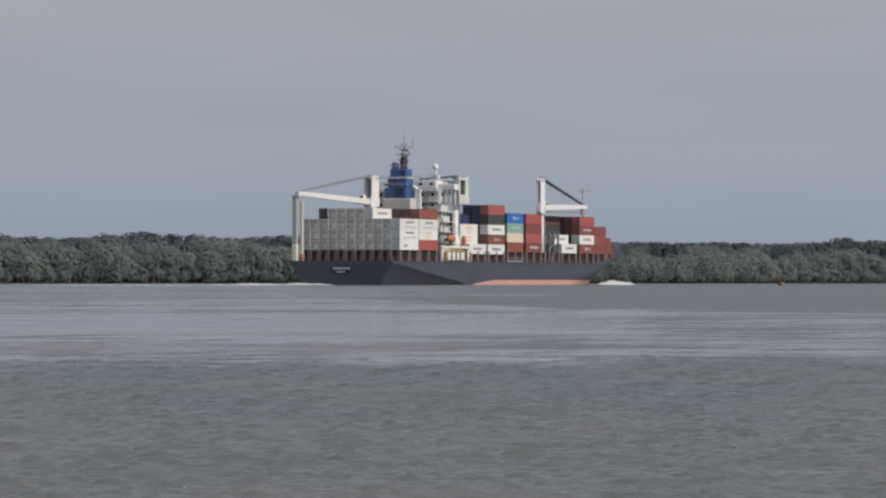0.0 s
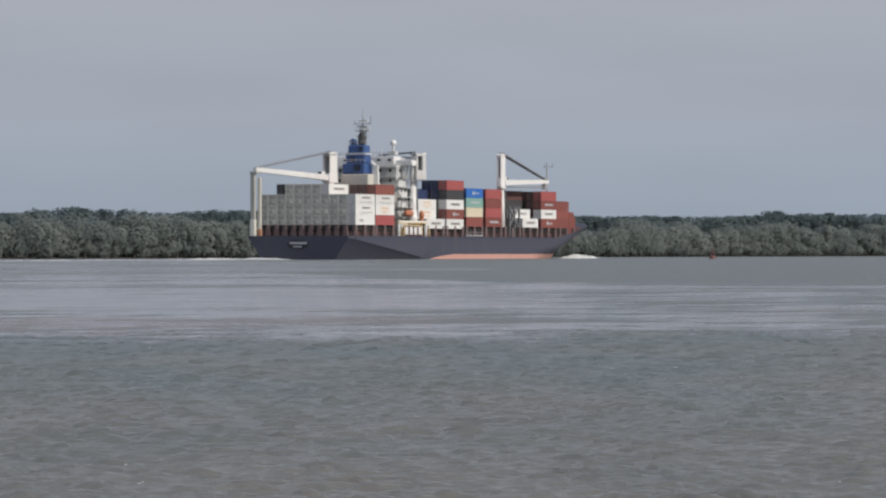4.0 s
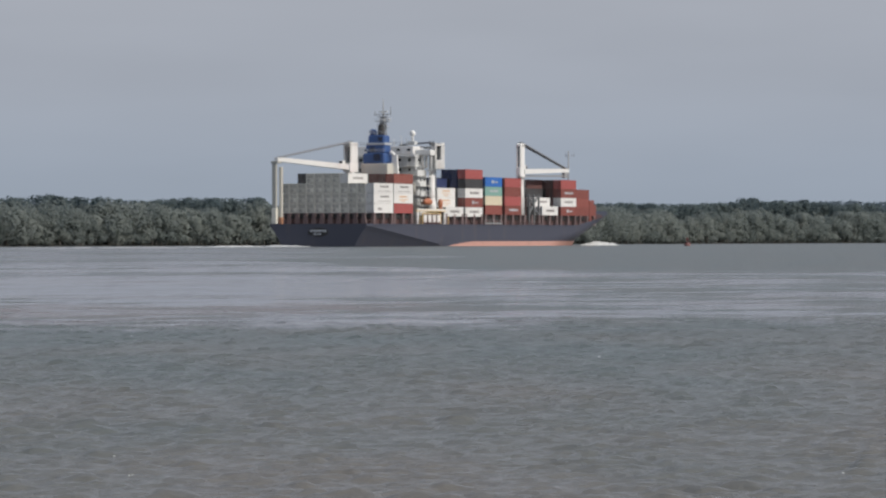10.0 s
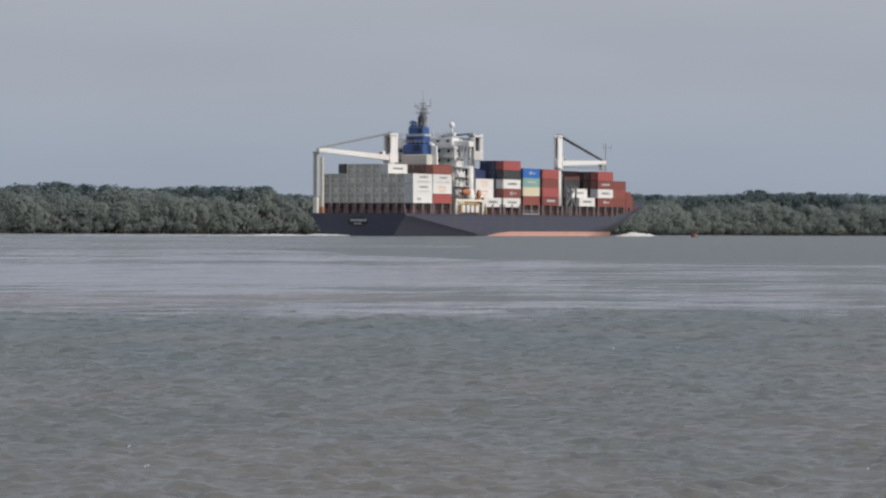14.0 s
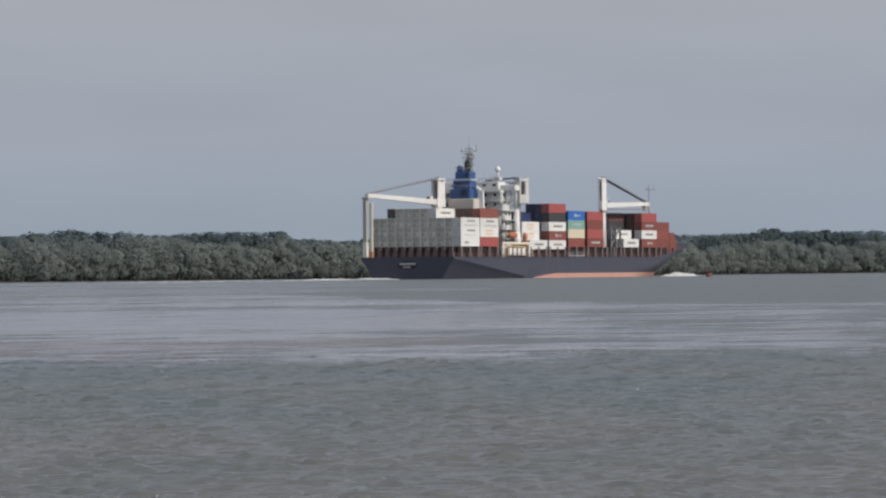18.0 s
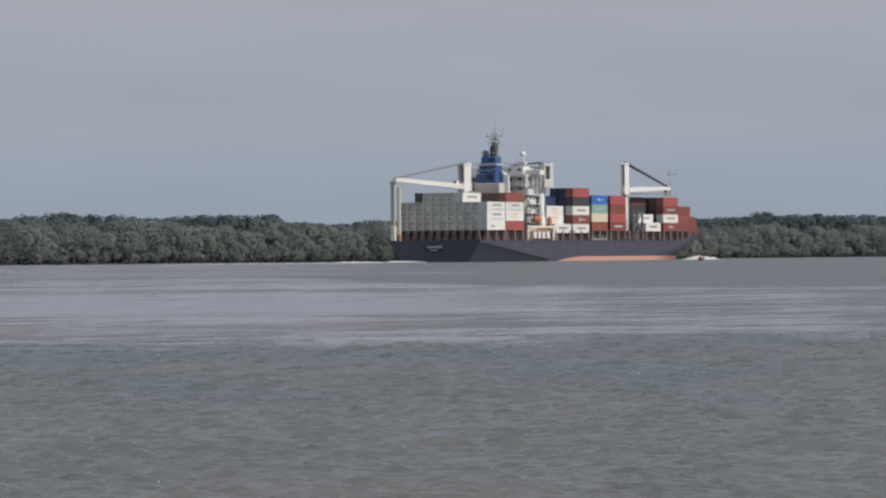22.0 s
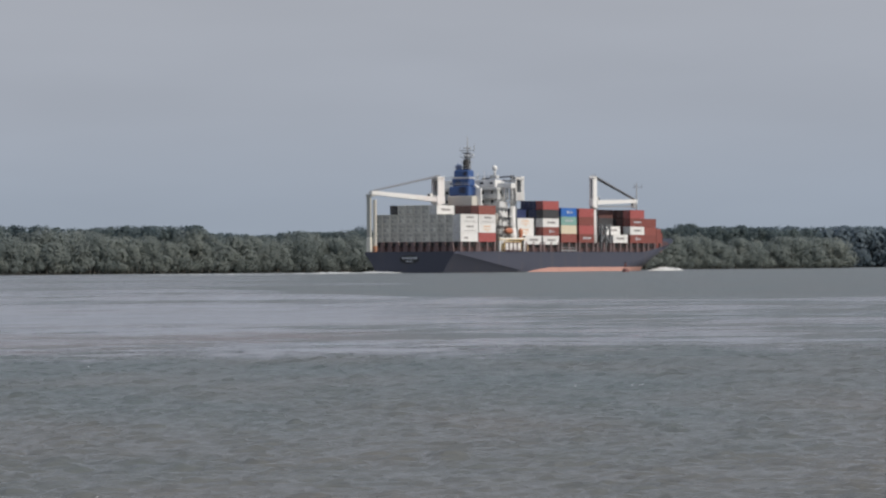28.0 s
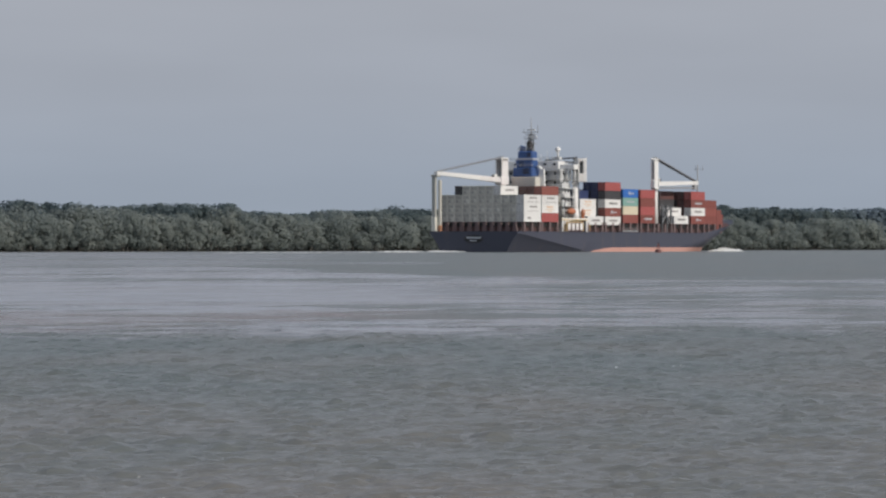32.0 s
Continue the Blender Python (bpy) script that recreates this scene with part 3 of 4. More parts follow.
for az, over, radius, seed in ((6.40, -1.6, 1.6, 51), (6.62, -1.0, 2.1, 52), (-1.52, -1.2, 2.6, 53), (1.27, -0.6, 3.6, 54), (-4.86, -1.6, 2.8, 55), (7.45, -1.4, 2.4, 56), (-3.0, -1.7, 2.2, 57), (4.35, -1.6, 2.3, 58)):
    build_tree(az, over, radius, seed)

# ---- container ship: x forward, y to port, z up from the waterline ----
ship = new("container_ship")
tagged(ship, "loaded dark-hulled container ship with white deck cranes under way", "ship")
SHIP_L, HALF = 209.0, 14.5


def deck_z(x):
    return 6.2 + 4.7 * max(0.0, min(1.0, (x - 146) / 42)) ** 0.95


def half_breadth(x, z):
    zk = 5.6 * max(0.0, 1 - max(x, 0.0) / 50)
    b = HALF
    if 0.0 < zk and z < zk:
        b -= 3.7 * ((zk - z) / 5.6) ** 0.85
    zr = max(0.0, min(1.0, z / deck_z(x)))
    x_end = stem_x(z)
    x_start = 122 + 40 * zr ** 1.2
    if x > x_start:
        k = min(1.0, (x - x_start) / (x_end - x_start))
        b = min(b, HALF * (1 - k ** (1.7 + 0.75 * zr)))
    return max(b, 0.0)


def stem_x(z):
    return 176 + 22.5 * max(0.0, min(1.0, z / 11.8)) ** 1.3


def build_hull():
    bm = bmesh.new()
    xs = [-2.2, 1, 4, 8, 12, 16, 20, 24, 28, 32, 36, 40, 45, 50, 62, 76, 90, 104, 116, 124, 132, 140]
    fore = [k / 14 for k in range(1, 15)]
    levels = (-0.25, 0.0, 0.1, 0.2, 0.3, 0.4, 0.5, 0.6, 0.7, 0.8, 0.9, 1.0)
    prev = None
    for st in [(x, None) for x in xs] + [(None, u) for u in fore]:
        ring = []
        for side in (-1, 1):
            pts = []
            for f in levels:
                x = st[0]
                if x is None:
                    z_tip = 6.2 * f if f < 0 else 11.0 * f
                    x = 140 + (stem_x(z_tip) - 140) * st[1]
                z, zk = deck_z(x) * f, 5.6 * (1 - max(x, 0.0) / 50)
                if f > 0 and zk > 0:          # a row of corners follows the knuckle
                    z = zk * f / 0.6 if f <= 0.6 else zk + (6.2 - zk) * (f - 0.6) / 0.4
                pts.append(bm.verts.new((x, side * max(0.03, half_breadth(x, z)), z)))
            ring.append(pts)
        if prev:
            for s in (0, 1):
                for k in range(len(levels) - 1):
                    f = bm.faces.new((prev[s][k], ring[s][k], ring[s][k + 1], prev[s][k + 1]))
                    f.smooth = True
            bm.faces.new((prev[0][0], prev[1][0], ring[1][0], ring[0][0]))
        else:
            for k in range(len(levels) - 1):
                bm.faces.new((ring[0][k], ring[0][k + 1], ring[1][k + 1], ring[1][k]))
        prev = ring
    for k in range(len(levels) - 1):
        bm.faces.new((prev[0][k], prev[0][k + 1], prev[1][k + 1], prev[1][k]))
    bmesh.ops.recalc_face_normals(bm, faces=bm.faces)
    for e in bm.edges:
        if len(e.link_faces) == 2 and max(v.co.x for v in e.verts) < 61 and e.calc_face_angle() > 0.3:
            e.smooth = False
    return bm


part("hull", build_hull(), HULL, ship, "faded navy-black steel hull")


def strip(x0, x1, z0f, z1f, out, steps=40, sides=(-1, 1)):
    """A thin skin on the hull's side between two heights, given as functions of x."""
    bm = bmesh.new()
    for s in sides:
        prev = None
        for i in range(steps + 1):
            x = x0 + (x1 - x0) * i / steps
            col = [bm.verts.new((x, s * (half_breadth(x, z) + o), z)) for z, o in ((z0f(x), 0.0), (z0f(x), out), (z1f(x), out), (z1f(x), 0.0))]
            if prev:
                for k in range(3):
                    bm.faces.new((prev[k], col[k], col[k + 1], prev[k + 1]))
            prev = col
    return bm


part("boot_top", strip(51, 168, lambda x: -0.6, lambda x: 0.05 + 1.3 * min(1.0, (x - 51) / 16) ** 0.7, 0.06, 60), BOOT, ship, "pinkish red boot-top paint above the waterline")
bm = bmesh.new()
bmesh.ops.create_grid(bm, x_segments=1, y_segments=1, size=0.5)
for v in bm.verts:
    v.co = Vector((72 + v.co.x * 148, v.co.y * (HALF * 2 - 0.2), 6.1))
part("deck", bm, DECK, ship, "red-oxide main deck")
bm = bmesh.new()
prev = None
for x in (148, 155, 162, 170, 178, 184, 189, 192, 194):
    zz = deck_z(x) - 0.9
    row = [bm.verts.new((x, s * max(0.3, half_breadth(x, zz) - 0.05), zz)) for s in (-1, 1)]
    if prev:
        bm.faces.new((prev[0], row[0], row[1], prev[1]))
    prev = row
part("forecastle_deck", bm, DECK, ship, "red-oxide forecastle deck")
part("rubbing_strake", strip(2, 150, lambda x: 5.75, lambda x: 6.05, 0.12), HULL, ship)

# name plate on the transom, lettering not legible
bm = bmesh.new()
ring = [bm.verts.new((-2.26, math.cos(2 * math.pi * k / 24) * 3.1, 3.9 + math.sin(2 * math.pi * k / 24) * 1.25)) for k in range(24)]
back = [bm.verts.new((-2.18, v.co.y, v.co.z)) for v in ring]
bm.faces.new(ring)
for k in range(24):
    bm.faces.new((ring[k], back[k], back[(k + 1) % 24], ring[(k + 1) % 24]))
plate = part("name_plate", bm, BLACK, ship, "black oval with pale lettering on the transom")
bm = bmesh.new()
for k in range(9):
    y = 2.3 - k * 0.55
    box(bm, -2.29, -2.26, y - 0.42, y, 4.0, 4.6)
for k in range(5):
    y = 1.3 - k * 0.5
    box(bm, -2.29, -2.26, y - 0.36, y, 3.2, 3.6)
tagged(part("lettering", bm, PALE, plate, "rows of pale bars"), kind="stuff")

# hatch coamings and covers
ROW0, ROWS, PITCH_Y, TIER, BASE = -13.75, 11, 2.56, 2.7, 9.12
BAYS = (4.0, 16.7, 50.7, 64.3, 78.3, 92.5, 107.0, 120.6, 135.2, 149.6)
for x in BAYS:
    w = 12.6 if x < 140 else 11.6
    bm = bmesh.new()
    box(bm, x - 0.1, x + 12.3, -w, w, 6.1, 7.6, 0, 0.1)
    coam = part("hatch_coaming", bm, DECK, ship)
    bm = bmesh.new()
    box(bm, x - 0.3, x + 12.5, -w - 0.4, w + 0.4, 7.62, BASE - (0.74 if 40 < x < 70 else 0.02), 0, 0.08)
    for k in range(7):
        box(bm, x + 0.5 + k * 1.85, x + 0.7 + k * 1.85, -w - 0.5, -w - 0.38, 7.6, BASE - (0.76 if 40 < x < 70 else 0.04))
    part("hatch_cover", bm, BLACK, coam, "dark steel hatch cover")


def build_stanchion():
    bm = bmesh.new()
    a = [bm.verts.new((sx * 0.75, sy * 0.35, 0)) for sx, sy in ((-1, -1), (1, -1), (1, 1), (-1, 1))]
    b = [bm.verts.new((sx * 0.42, sy * 0.35, 2.75)) for sx, sy in ((-1, -1), (1, -1), (1, 1), (-1, 1))]
    for k in range(4):
        bm.faces.new((a[k], a[(k + 1) % 4], b[(k + 1) % 4], b[k]))
    bm.faces.new(b)
    box(bm, -0.7, 0.7, -0.4, 0.4, 2.76, 3.0, 0, 0.05)
    return mesh_of("stanchion", bm, POST)


stan = build_stanchion()
for x in BAYS:
    for k in (0.6, 6.2, 11.7):
        for s in (-1, 1):
            if x > 140:
                y = s * (half_breadth(x + k, deck_z(x + k)) - 0.8)
            else:
                y = s * 13.35
            o = part("stanchion", stan, None, ship)
            o.location = (x + k, y, 6.1)
for k in range(10):
    o = part("stanchion", stan, None, ship)
    o.matrix_basis = pose(1.6, -11.9 + k * 2.5, 6.1, 0, 0, 90)

# ---- containers ----
BOX_L, BOX_W, BOX_H = 12.19, 2.44, 2.66


def build_container(colour, reefer):
    bm = bmesh.new()
    l, w, h = BOX_L, BOX_W / 2, BOX_H
    for x0, x1 in ((0, 0.16), (l - 0.16, l)):
        for s in (-1, 1):
            box(bm, x0, x1, min(s * w, s * (w - 0.16)), max(s * w, s * (w - 0.16)), 0, h)
    for s in (-1, 1):
        for z0, z1 in ((0, 0.16), (h - 0.12, h)):
            box(bm, 0.16, l - 0.16, min(s * w, s * (w - 0.1)), max(s * w, s * (w - 0.1)), z0, z1)
        n = 22
        prev = None
        for i in range(n * 2 + 1):
            x = 0.16 + (l - 0.32) * i / (n * 2)
            dep = (0.03 if reefer else 0.03 + 0.045 * ((i // 1) % 2))
            pr = [bm.verts.new((x, s * (w - dep), z)) for z in (0.16, h - 0.12)]
            if prev:
                bm.faces.new((prev[0], pr[0], pr[1], prev[1]))
            prev = pr
    vs = [bm.verts.new(c) for c in ((0.1, -w + 0.1, h - 0.05), (l - 0.1, -w + 0.1, h - 0.05), (l - 0.1, w - 0.1, h - 0.05), (0.1, w - 0.1, h - 0.05))]
    bm.faces.new(vs)
    vs = [bm.verts.new(c) for c in ((0.1, -w + 0.1, 0.1), (l - 0.1, -w + 0.1, 0.1), (l - 0.1, w - 0.1, 0.1), (0.1, w - 0.1, 0.1))]
    bm.faces.new(vs[::-1])
    for x0, x1 in ((-0.01, 0.18), (l - 0.18, l + 0.01)):
        for s in (-1, 1):
            for z0, z1 in ((-0.03, 0.13), (h - 0.12, h + 0.01)):
                box(bm, x0, x1, min(s * (w + 0.01), s * (w - 0.17)), max(s * (w + 0.01), s * (w - 0.17)), z0, z1)
    box(bm, l - 0.1, l - 0.06, -w + 0.16, w - 0.16, 0.02, h - 0.02)
    body = mesh_of("shipping_container", bm, [CARGO[colour]])
    if reefer:
        # end wall with its cooling unit: frame, fan grille, control box, intake
        bm = bmesh.new()
        box(bm, 0.06, 0.1, -w + 0.16, w - 0.16, 0.02, h - 0.02, 2)
        for k in range(5):
            box(bm, 0.02, 0.06, -0.85, 0.85, 1.5 + k * 0.17, 1.59 + k * 0.17, 1)
        box(bm, 0.01, 0.06, -0.9, -0.1, 0.35, 1.3, 0)
        box(bm, 0.01, 0.06, 0.1, 0.9, 0.3, 1.05, 1)
        ends = [("cooling_unit", mesh_of("cooling_unit", bm, [CARGO[colour], VENT, SHADE]), "grey cooling unit with a slatted fan grille")]
    else:
        ends = []
        for y0, y1 in ((-w + 0.16, -0.015), (0.015, w - 0.16)):
            bm = bmesh.new()
            box(bm, 0.06, 0.1, y0, y1, 0.04, h - 0.04, 0)
            for y in (y0 + 0.25, y1 - 0.25):
                tube(bm, (0.03, y, 0.15), (0.03, y, h - 0.12), 0.03, None, 5, 1)
            ends.append(("end_door", mesh_of("end_door", bm, [CARGO[colour], CABLE]), ""))
    return body, ends


BOXES = {}
LOADED = []          # each container with its place on the ship
NAMES = {"reefer": "grey-white refrigerated", "rust": "faded brick-red", "brown": "dull brown-red", "teal": "pale teal-green", "dark": "nearly black", "umber": "dark brown", "navy": "navy blue"}
rnd = random.Random(77)


def container(bay, row, tier, colour, marks=""):
    reefer = colour == "reefer"
    if colour not in BOXES:
        BOXES[colour] = build_container(colour, reefer)
    body, ends = BOXES[colour]
    ob = tagged(new("shipping_container", body), NAMES.get(colour, colour) + (" " if reefer else " corrugated ") + "steel shipping container stacked on the ship's deck", "container", "containers on the ship")
    for name, me, label in ends:
        part(name, me, None, ob, label)
    LOADED.append((ob, (BAYS[bay] + 0.05, ROW0 + (1.6 if bay == 9 else 0.0) + (row + 0.5) * PITCH_Y, BASE + {2: -0.7, 3: -0.7}.get(bay, 0.0) + tier * TIER)))
    if marks:
        bm = bmesh.new()
        y = -BOX_W / 2 - 0.012
        if marks == "one":
            spans = ((3.2, 9.6, 1.1, 1.7),)
        elif marks == "two":
            spans = ((4.0, 9.4, 1.5, 2.0), (2.6, 10.6, 0.45, 0.6))
        elif marks == "low":
            spans = ((2.6, 5.2, 0.8, 1.4),)
        elif marks == "logo":
            spans = ((4.6, 6.4, 0.9, 1.8), (6.8, 9.2, 1.1, 1.5))
        else:
            spans = ((3.5, 8.5, 1.6, 2.0), (3.0, 9.0, 0.9, 1.1), (4.5, 7.5, 0.4, 0.6))
        for x0, x1, z0, z1 in spans:
            n = max(1, int((x1 - x0) / 0.9))
            for k in range(n):
                box(bm, x0 + k * (x1 - x0) / n, x0 + (k + 0.78) * (x1 - x0) / n, y - 0.01, y + 0.005, z0, z1)
        ink = WARM if marks == "three" else (PALE if colour in ("red", "brown", "blue", "navy", "rust", "teal") else INK)
        tagged(part("marking", bm, ink, ob, "rows of lettering reduced to plain bars"), kind="stuff")
    return ob


# outer stacks on the starboard side, tier by tier from the deck: bay -> row -> colours
STACKS = {
    0: {0: ["white:low", "white:two", "white:two"], 1: ["reefer"] * 3, 2: ["reefer"] * 3, 3: ["reefer", "reefer", "reefer", "white:one"], 4: ["reefer"] * 4, 5: ["reefer"] * 4, 6: ["reefer"] * 4, 7: ["reefer"] * 4,
        8: ["reefer", "reefer", "reefer", "dark"], 9: ["reefer"] * 3, 10: ["reefer"] * 3},
    1: {0: ["red", "white:three", "white:two", "rust"], 1: [None, None, "brown", "umber"], 2: [None, None, "brown", "umber"], 3: [None, None, "grey", "grey"], 8: [None, None, "grey"], 9: [None, None, "grey"], 10: ["grey", "grey"]},
    2: {0: ["white:one"], 1: ["grey", "white:three", "white:three"], 2: [None, "brown", "navy", "navy"], 3: [None, None, "grey", "navy"], 4: [None, None, "brown", "dark"]},
    3: {0: ["white:one", "brown:logo", "white:one", "dark", "red"], 1: ["red", "grey", "grey", "navy", "navy"], 2: [None, None, None, "dark", "navy"], 3: [None, None, None, "brown"]},
    4: {0: ["brown", "cream", "teal:one", "blue:logo"], 1: [None, "brown", "grey", "navy"], 2: [None, None, "brown", "navy"]},
    5: {0: ["brown:one", "red", "brown", "red"], 1: ["brown", "dark", "brown", "rust"], 2: [None, None, "dark", "brown"]},
    6: {0: [], 1: [], 2: ["grey", "brown"], 3: ["grey", "brown", "dark", "brown"], 4: [None, "brown", "dark", "umber"], 5: [None, None, "brown", "umber"]},
    7: {0: ["white:one"], 1: ["grey", "white:one"], 2: ["brown", "umber", "dark", "umber"], 3: [None, "brown", "umber", "umber"], 4: [None, None, "dark", "brown"]},
    8: {0: ["brown:logo", "white:one", "brown:one", "red"], 1: ["brown", "umber", "umber", "umber"], 2: [None, "brown", "dark", "umber"], 3: [None, None, "brown", "umber"]},
    9: {0: ["brown", "brown", "brown"], 1: ["brown", "rust", "brown"], 2: ["rust", "brown", "brown"], 3: ["brown", "rust", "brown"]},
}
for bay in range(len(BAYS)):
    for row in range(ROWS):
        spec = STACKS[bay].get(row)
        if spec is None:
            if bay == 9 and row > 8:
                continue
            n = {0: 3, 1: 4, 2: 4, 3: 4, 4: 4, 5: 4, 6: 4, 7: 4, 8: 4, 9: 3}[bay]
            spec = [None] * (n - 2) + [rnd.choice(("brown", "red", "navy", "grey", "dark", "rust")) for _ in range(2)]
            if bay in (0, 6) or row == ROWS - 1:
                spec = [rnd.choice(("brown", "red", "grey", "rust")) for _ in range(n)]
        for tier, c in enumerate(spec):
            if c is None:
                c = "brown"
                if row not in (0, ROWS - 1) and tier < len(spec) - 2 and bay != 0:
                    if (bay, row) not in ((2, 2), (7, 3)):
                        continue
            col, _, mk = c.partition(":")
            container(bay, row, tier, col, mk)

# ---- engine casing, funnel and accommodation ----
bm = bmesh.new()
box(bm, 31.0, 37.0, -5.0, 3.2, 6.1, 23.0, 0, 0.15)
casing = part("engine_casing", bm, CREAM, ship, "cream painted engine casing")
bm = bmesh.new()
beam(bm, (34.9, -5.5, 8.0), (34.9, -5.45, 25.4), 1.0, 3.0, 0.8, 1.5)
tube(bm, (34.9, -5.45, 25.3), (34.4, -4.2, 26.3), 0.45, 0.55, 10)
part("casing_trunk", bm, WHITE, casing, "white side trunk")
bm = bmesh.new()
box(bm, 31.4, 36.4, -3.8, 2.9, 23.0, 25.9, 0, 0.35)
box(bm, 31.9, 36.2, -3.6, 2.2, 25.9, 28.4, 0, 0.35)
box(bm, 32.2, 36.0, -3.4, 1.6, 28.4, 30.9, 0, 0.35)
funnel = part("funnel", bm, BLUE, ship, "blue funnel with stepped sides and dark uptakes")
bm = bmesh.new()
box(bm, 31.8, 36.2, -3.8, 2.0, 28.2, 28.75, 0, 0.05)
part("funnel_rail", bm, PALE, funnel, "pale band round the funnel")
for z, x, y0, y1 in ((25.95, 31.35, -3.8, 2.9), (30.95, 32.15, -3.4, 1.6)):
    bm = bmesh.new()
    for y in np.linspace(y0, y1, 6):
        tube(bm, (x + 0.1, float(y), z), (x + 0.1, float(y), z + 1.0), 0.05, None, 5)
    for dz in (0.5, 1.0):
        tube(bm, (x + 0.1, y0, z + dz), (x + 0.1, y1, z + dz), 0.05, None, 5)
    part("handrail", bm, PALE, funnel)
bm = bmesh.new()
tube(bm, (34.3, -1.6, 30.8), (34.2, -1.6, 33.3), 1.0, 0.95, 16)
tube(bm, (34.2, -1.6, 33.2), (33.7, -1.7, 34.1), 0.95, 0.55, 16)
part("exhaust_stack", bm, BLACK, funnel, "sooty black exhaust stack")
for y, h in ((-0.2, 32.0), (0.6, 32.2), (1.2, 31.8)):
    bm = bmesh.new()
    tube(bm, (33.6, y, 30.8), (33.6, y, h), 0.34, None, 10)
    tube(bm, (33.6, y, h), (33.0, y, h + 0.3), 0.34, 0.3, 10)
    part("exhaust_pipe", bm, BLUE, funnel)
for y0, y1, z0, z1, xf in ((-2.6, -0.6, 23.9, 25.8, 31.4), (-2.8, -1.6, 29.2, 30.4, 32.2), (-0.6, 0.8, 26.3, 27.8, 31.9)):
    bm = bmesh.new()
    for k in range(5):
        box(bm, xf - 0.1, xf + 0.05, y0, y1, z0 + (z1 - z0) * k / 5, z0 + (z1 - z0) * (k + 0.6) / 5)
    part("louvre", bm, BLACK, funnel)

bm = bmesh.new()
box(bm, 40.0, 46.0, -10.0, 11.5, 6.1, 21.4, 0, 0.12)
lower = part("accommodation_base", bm, MIST, ship, "pale grey lower decks of the accommodation")
bm = bmesh.new()
box(bm, 40.0, 46.0, -9.4, 11.5, 21.45, 25.6, 0, 0.12)
house = part("accommodation", bm, MIST, ship, "pale grey accommodation block with windows and decks")
for k in range(7):
    z = 8.6 + k * 2.75
    bm = bmesh.new()
    y0 = -11.4 if k < 5 else -9.6
    box(bm, 38.6, 46.4, y0, 12.2, z - 0.08, z + 0.08)
    for y in np.arange(y0 + 0.1, 12.2, 2.02):
        box(bm, 38.62, 38.68, float(y) - 0.03, float(y) + 0.03, z + 0.08, z + 1.1)
    box(bm, 38.62, 38.68, y0 + 0.1, 12.1, z + 1.04, z + 1.12)
    box(bm, 38.62, 38.68, y0 + 0.1, 12.1, z + 0.54, z + 0.6)
    part("walkway", bm, WHITE if k > 2 else MIST, house if k > 4 else lower)
for k in range(5):
    bm = bmesh.new()
    s0, s1 = (-10.9, -8.9) if k % 2 else (-8.9, -10.9)
    for yy in (39.0, 39.8):
        beam(bm, (yy, s0, 8.7 + k * 2.75), (yy, s1, 11.4 + k * 2.75), 0.08, 0.25)
    for j in range(8):
        u = (j + 0.5) / 8
        box(bm, 39.0, 39.8, s0 + (s1 - s0) * u - 0.12, s0 + (s1 - s0) * u + 0.12, 8.7 + k * 2.75 + 2.7 * u, 8.74 + k * 2.75 + 2.7 * u)
    part("stairway", bm, MIST, lower)
wbm = bmesh.new()
box(wbm, -0.05, 0.03, -0.36, 0.36, -0.42, 0.42, 0, 0.03)
pane = mesh_of("window", wbm, GLASS)
for k in range(6):
    for y in np.arange(-7.5, 10.6, 3.0):
        o = part("window", pane, None, house if k > 3 else lower)
        o.location = (39.99, float(y), 10.4 + k * 2.75)
    for x in (42.0, 44.4):
        o = part("window", pane, None, house if k > 3 else lower)
        o.matrix_basis = pose(x, -10.01 if k < 4 else -9.41, 10.4 + k * 2.75, 0, 0, 90)
for x, y, z, r in ((39.4, -10.2, 11.6, 0.6), (37.8, -8.0, 9.4, 0.8), (38.2, -9.8, 17.2, 0.5), (37.4, -6.8, 15.0, 0.55)):
    bm = bmesh.new()
    tube(bm, (x, y, z - 2.6), (x, y, z), r * 0.6, r * 0.6, 10)
    ball(bm, (x, y, z + r * 0.4), r, 10, 0.7)
    part("ventilator", bm, CREAM, lower)
bm = bmesh.new()
box(bm, 41.0, 45.8, -8.2, 9.0, 25.7, 28.0, 0, 0.15)
box(bm, 42.0, 45.8, -13.0, 13.6, 25.4, 25.75, 0, 0.05)
for s0, s1 in ((-13.0, -12.85), (13.45, 13.6)):
    box(bm, 42.0, 45.8, s0, s1, 25.75, 26.9)
for s0, s1 in ((-13.0, -8.3), (9.1, 13.6)):
    box(bm, 41.9, 42.05, s0, s1, 25.75, 26.9)
for y in (-12.4, 13.0):
    tube(bm, (44.0, y, 20.0), (44.0, y, 25.5), 0.16)
bridge = part("bridge", bm, WHITE, ship, "white wheelhouse with open wings")
for y in (-6.8, -3.6, 3.0, 6.4):
    bm = bmesh.new()
    box(bm, 40.97, 41.02, y - 0.5, y + 0.5, 26.7, 27.3)
    part("bridge_window", bm, GLASS, bridge)
bm = bmesh.new()
for y in np.arange(-8.0, 9.0, 2.0):
    tube(bm, (41.1, float(y), 28.0), (41.1, float(y), 29.1), 0.05, None, 5)
for z in (28.6, 29.1):
    tube(bm, (41.1, -8.0, z), (41.1, 8.8, z), 0.05, None, 5)
part("roof_rail", bm, GREY, bridge)
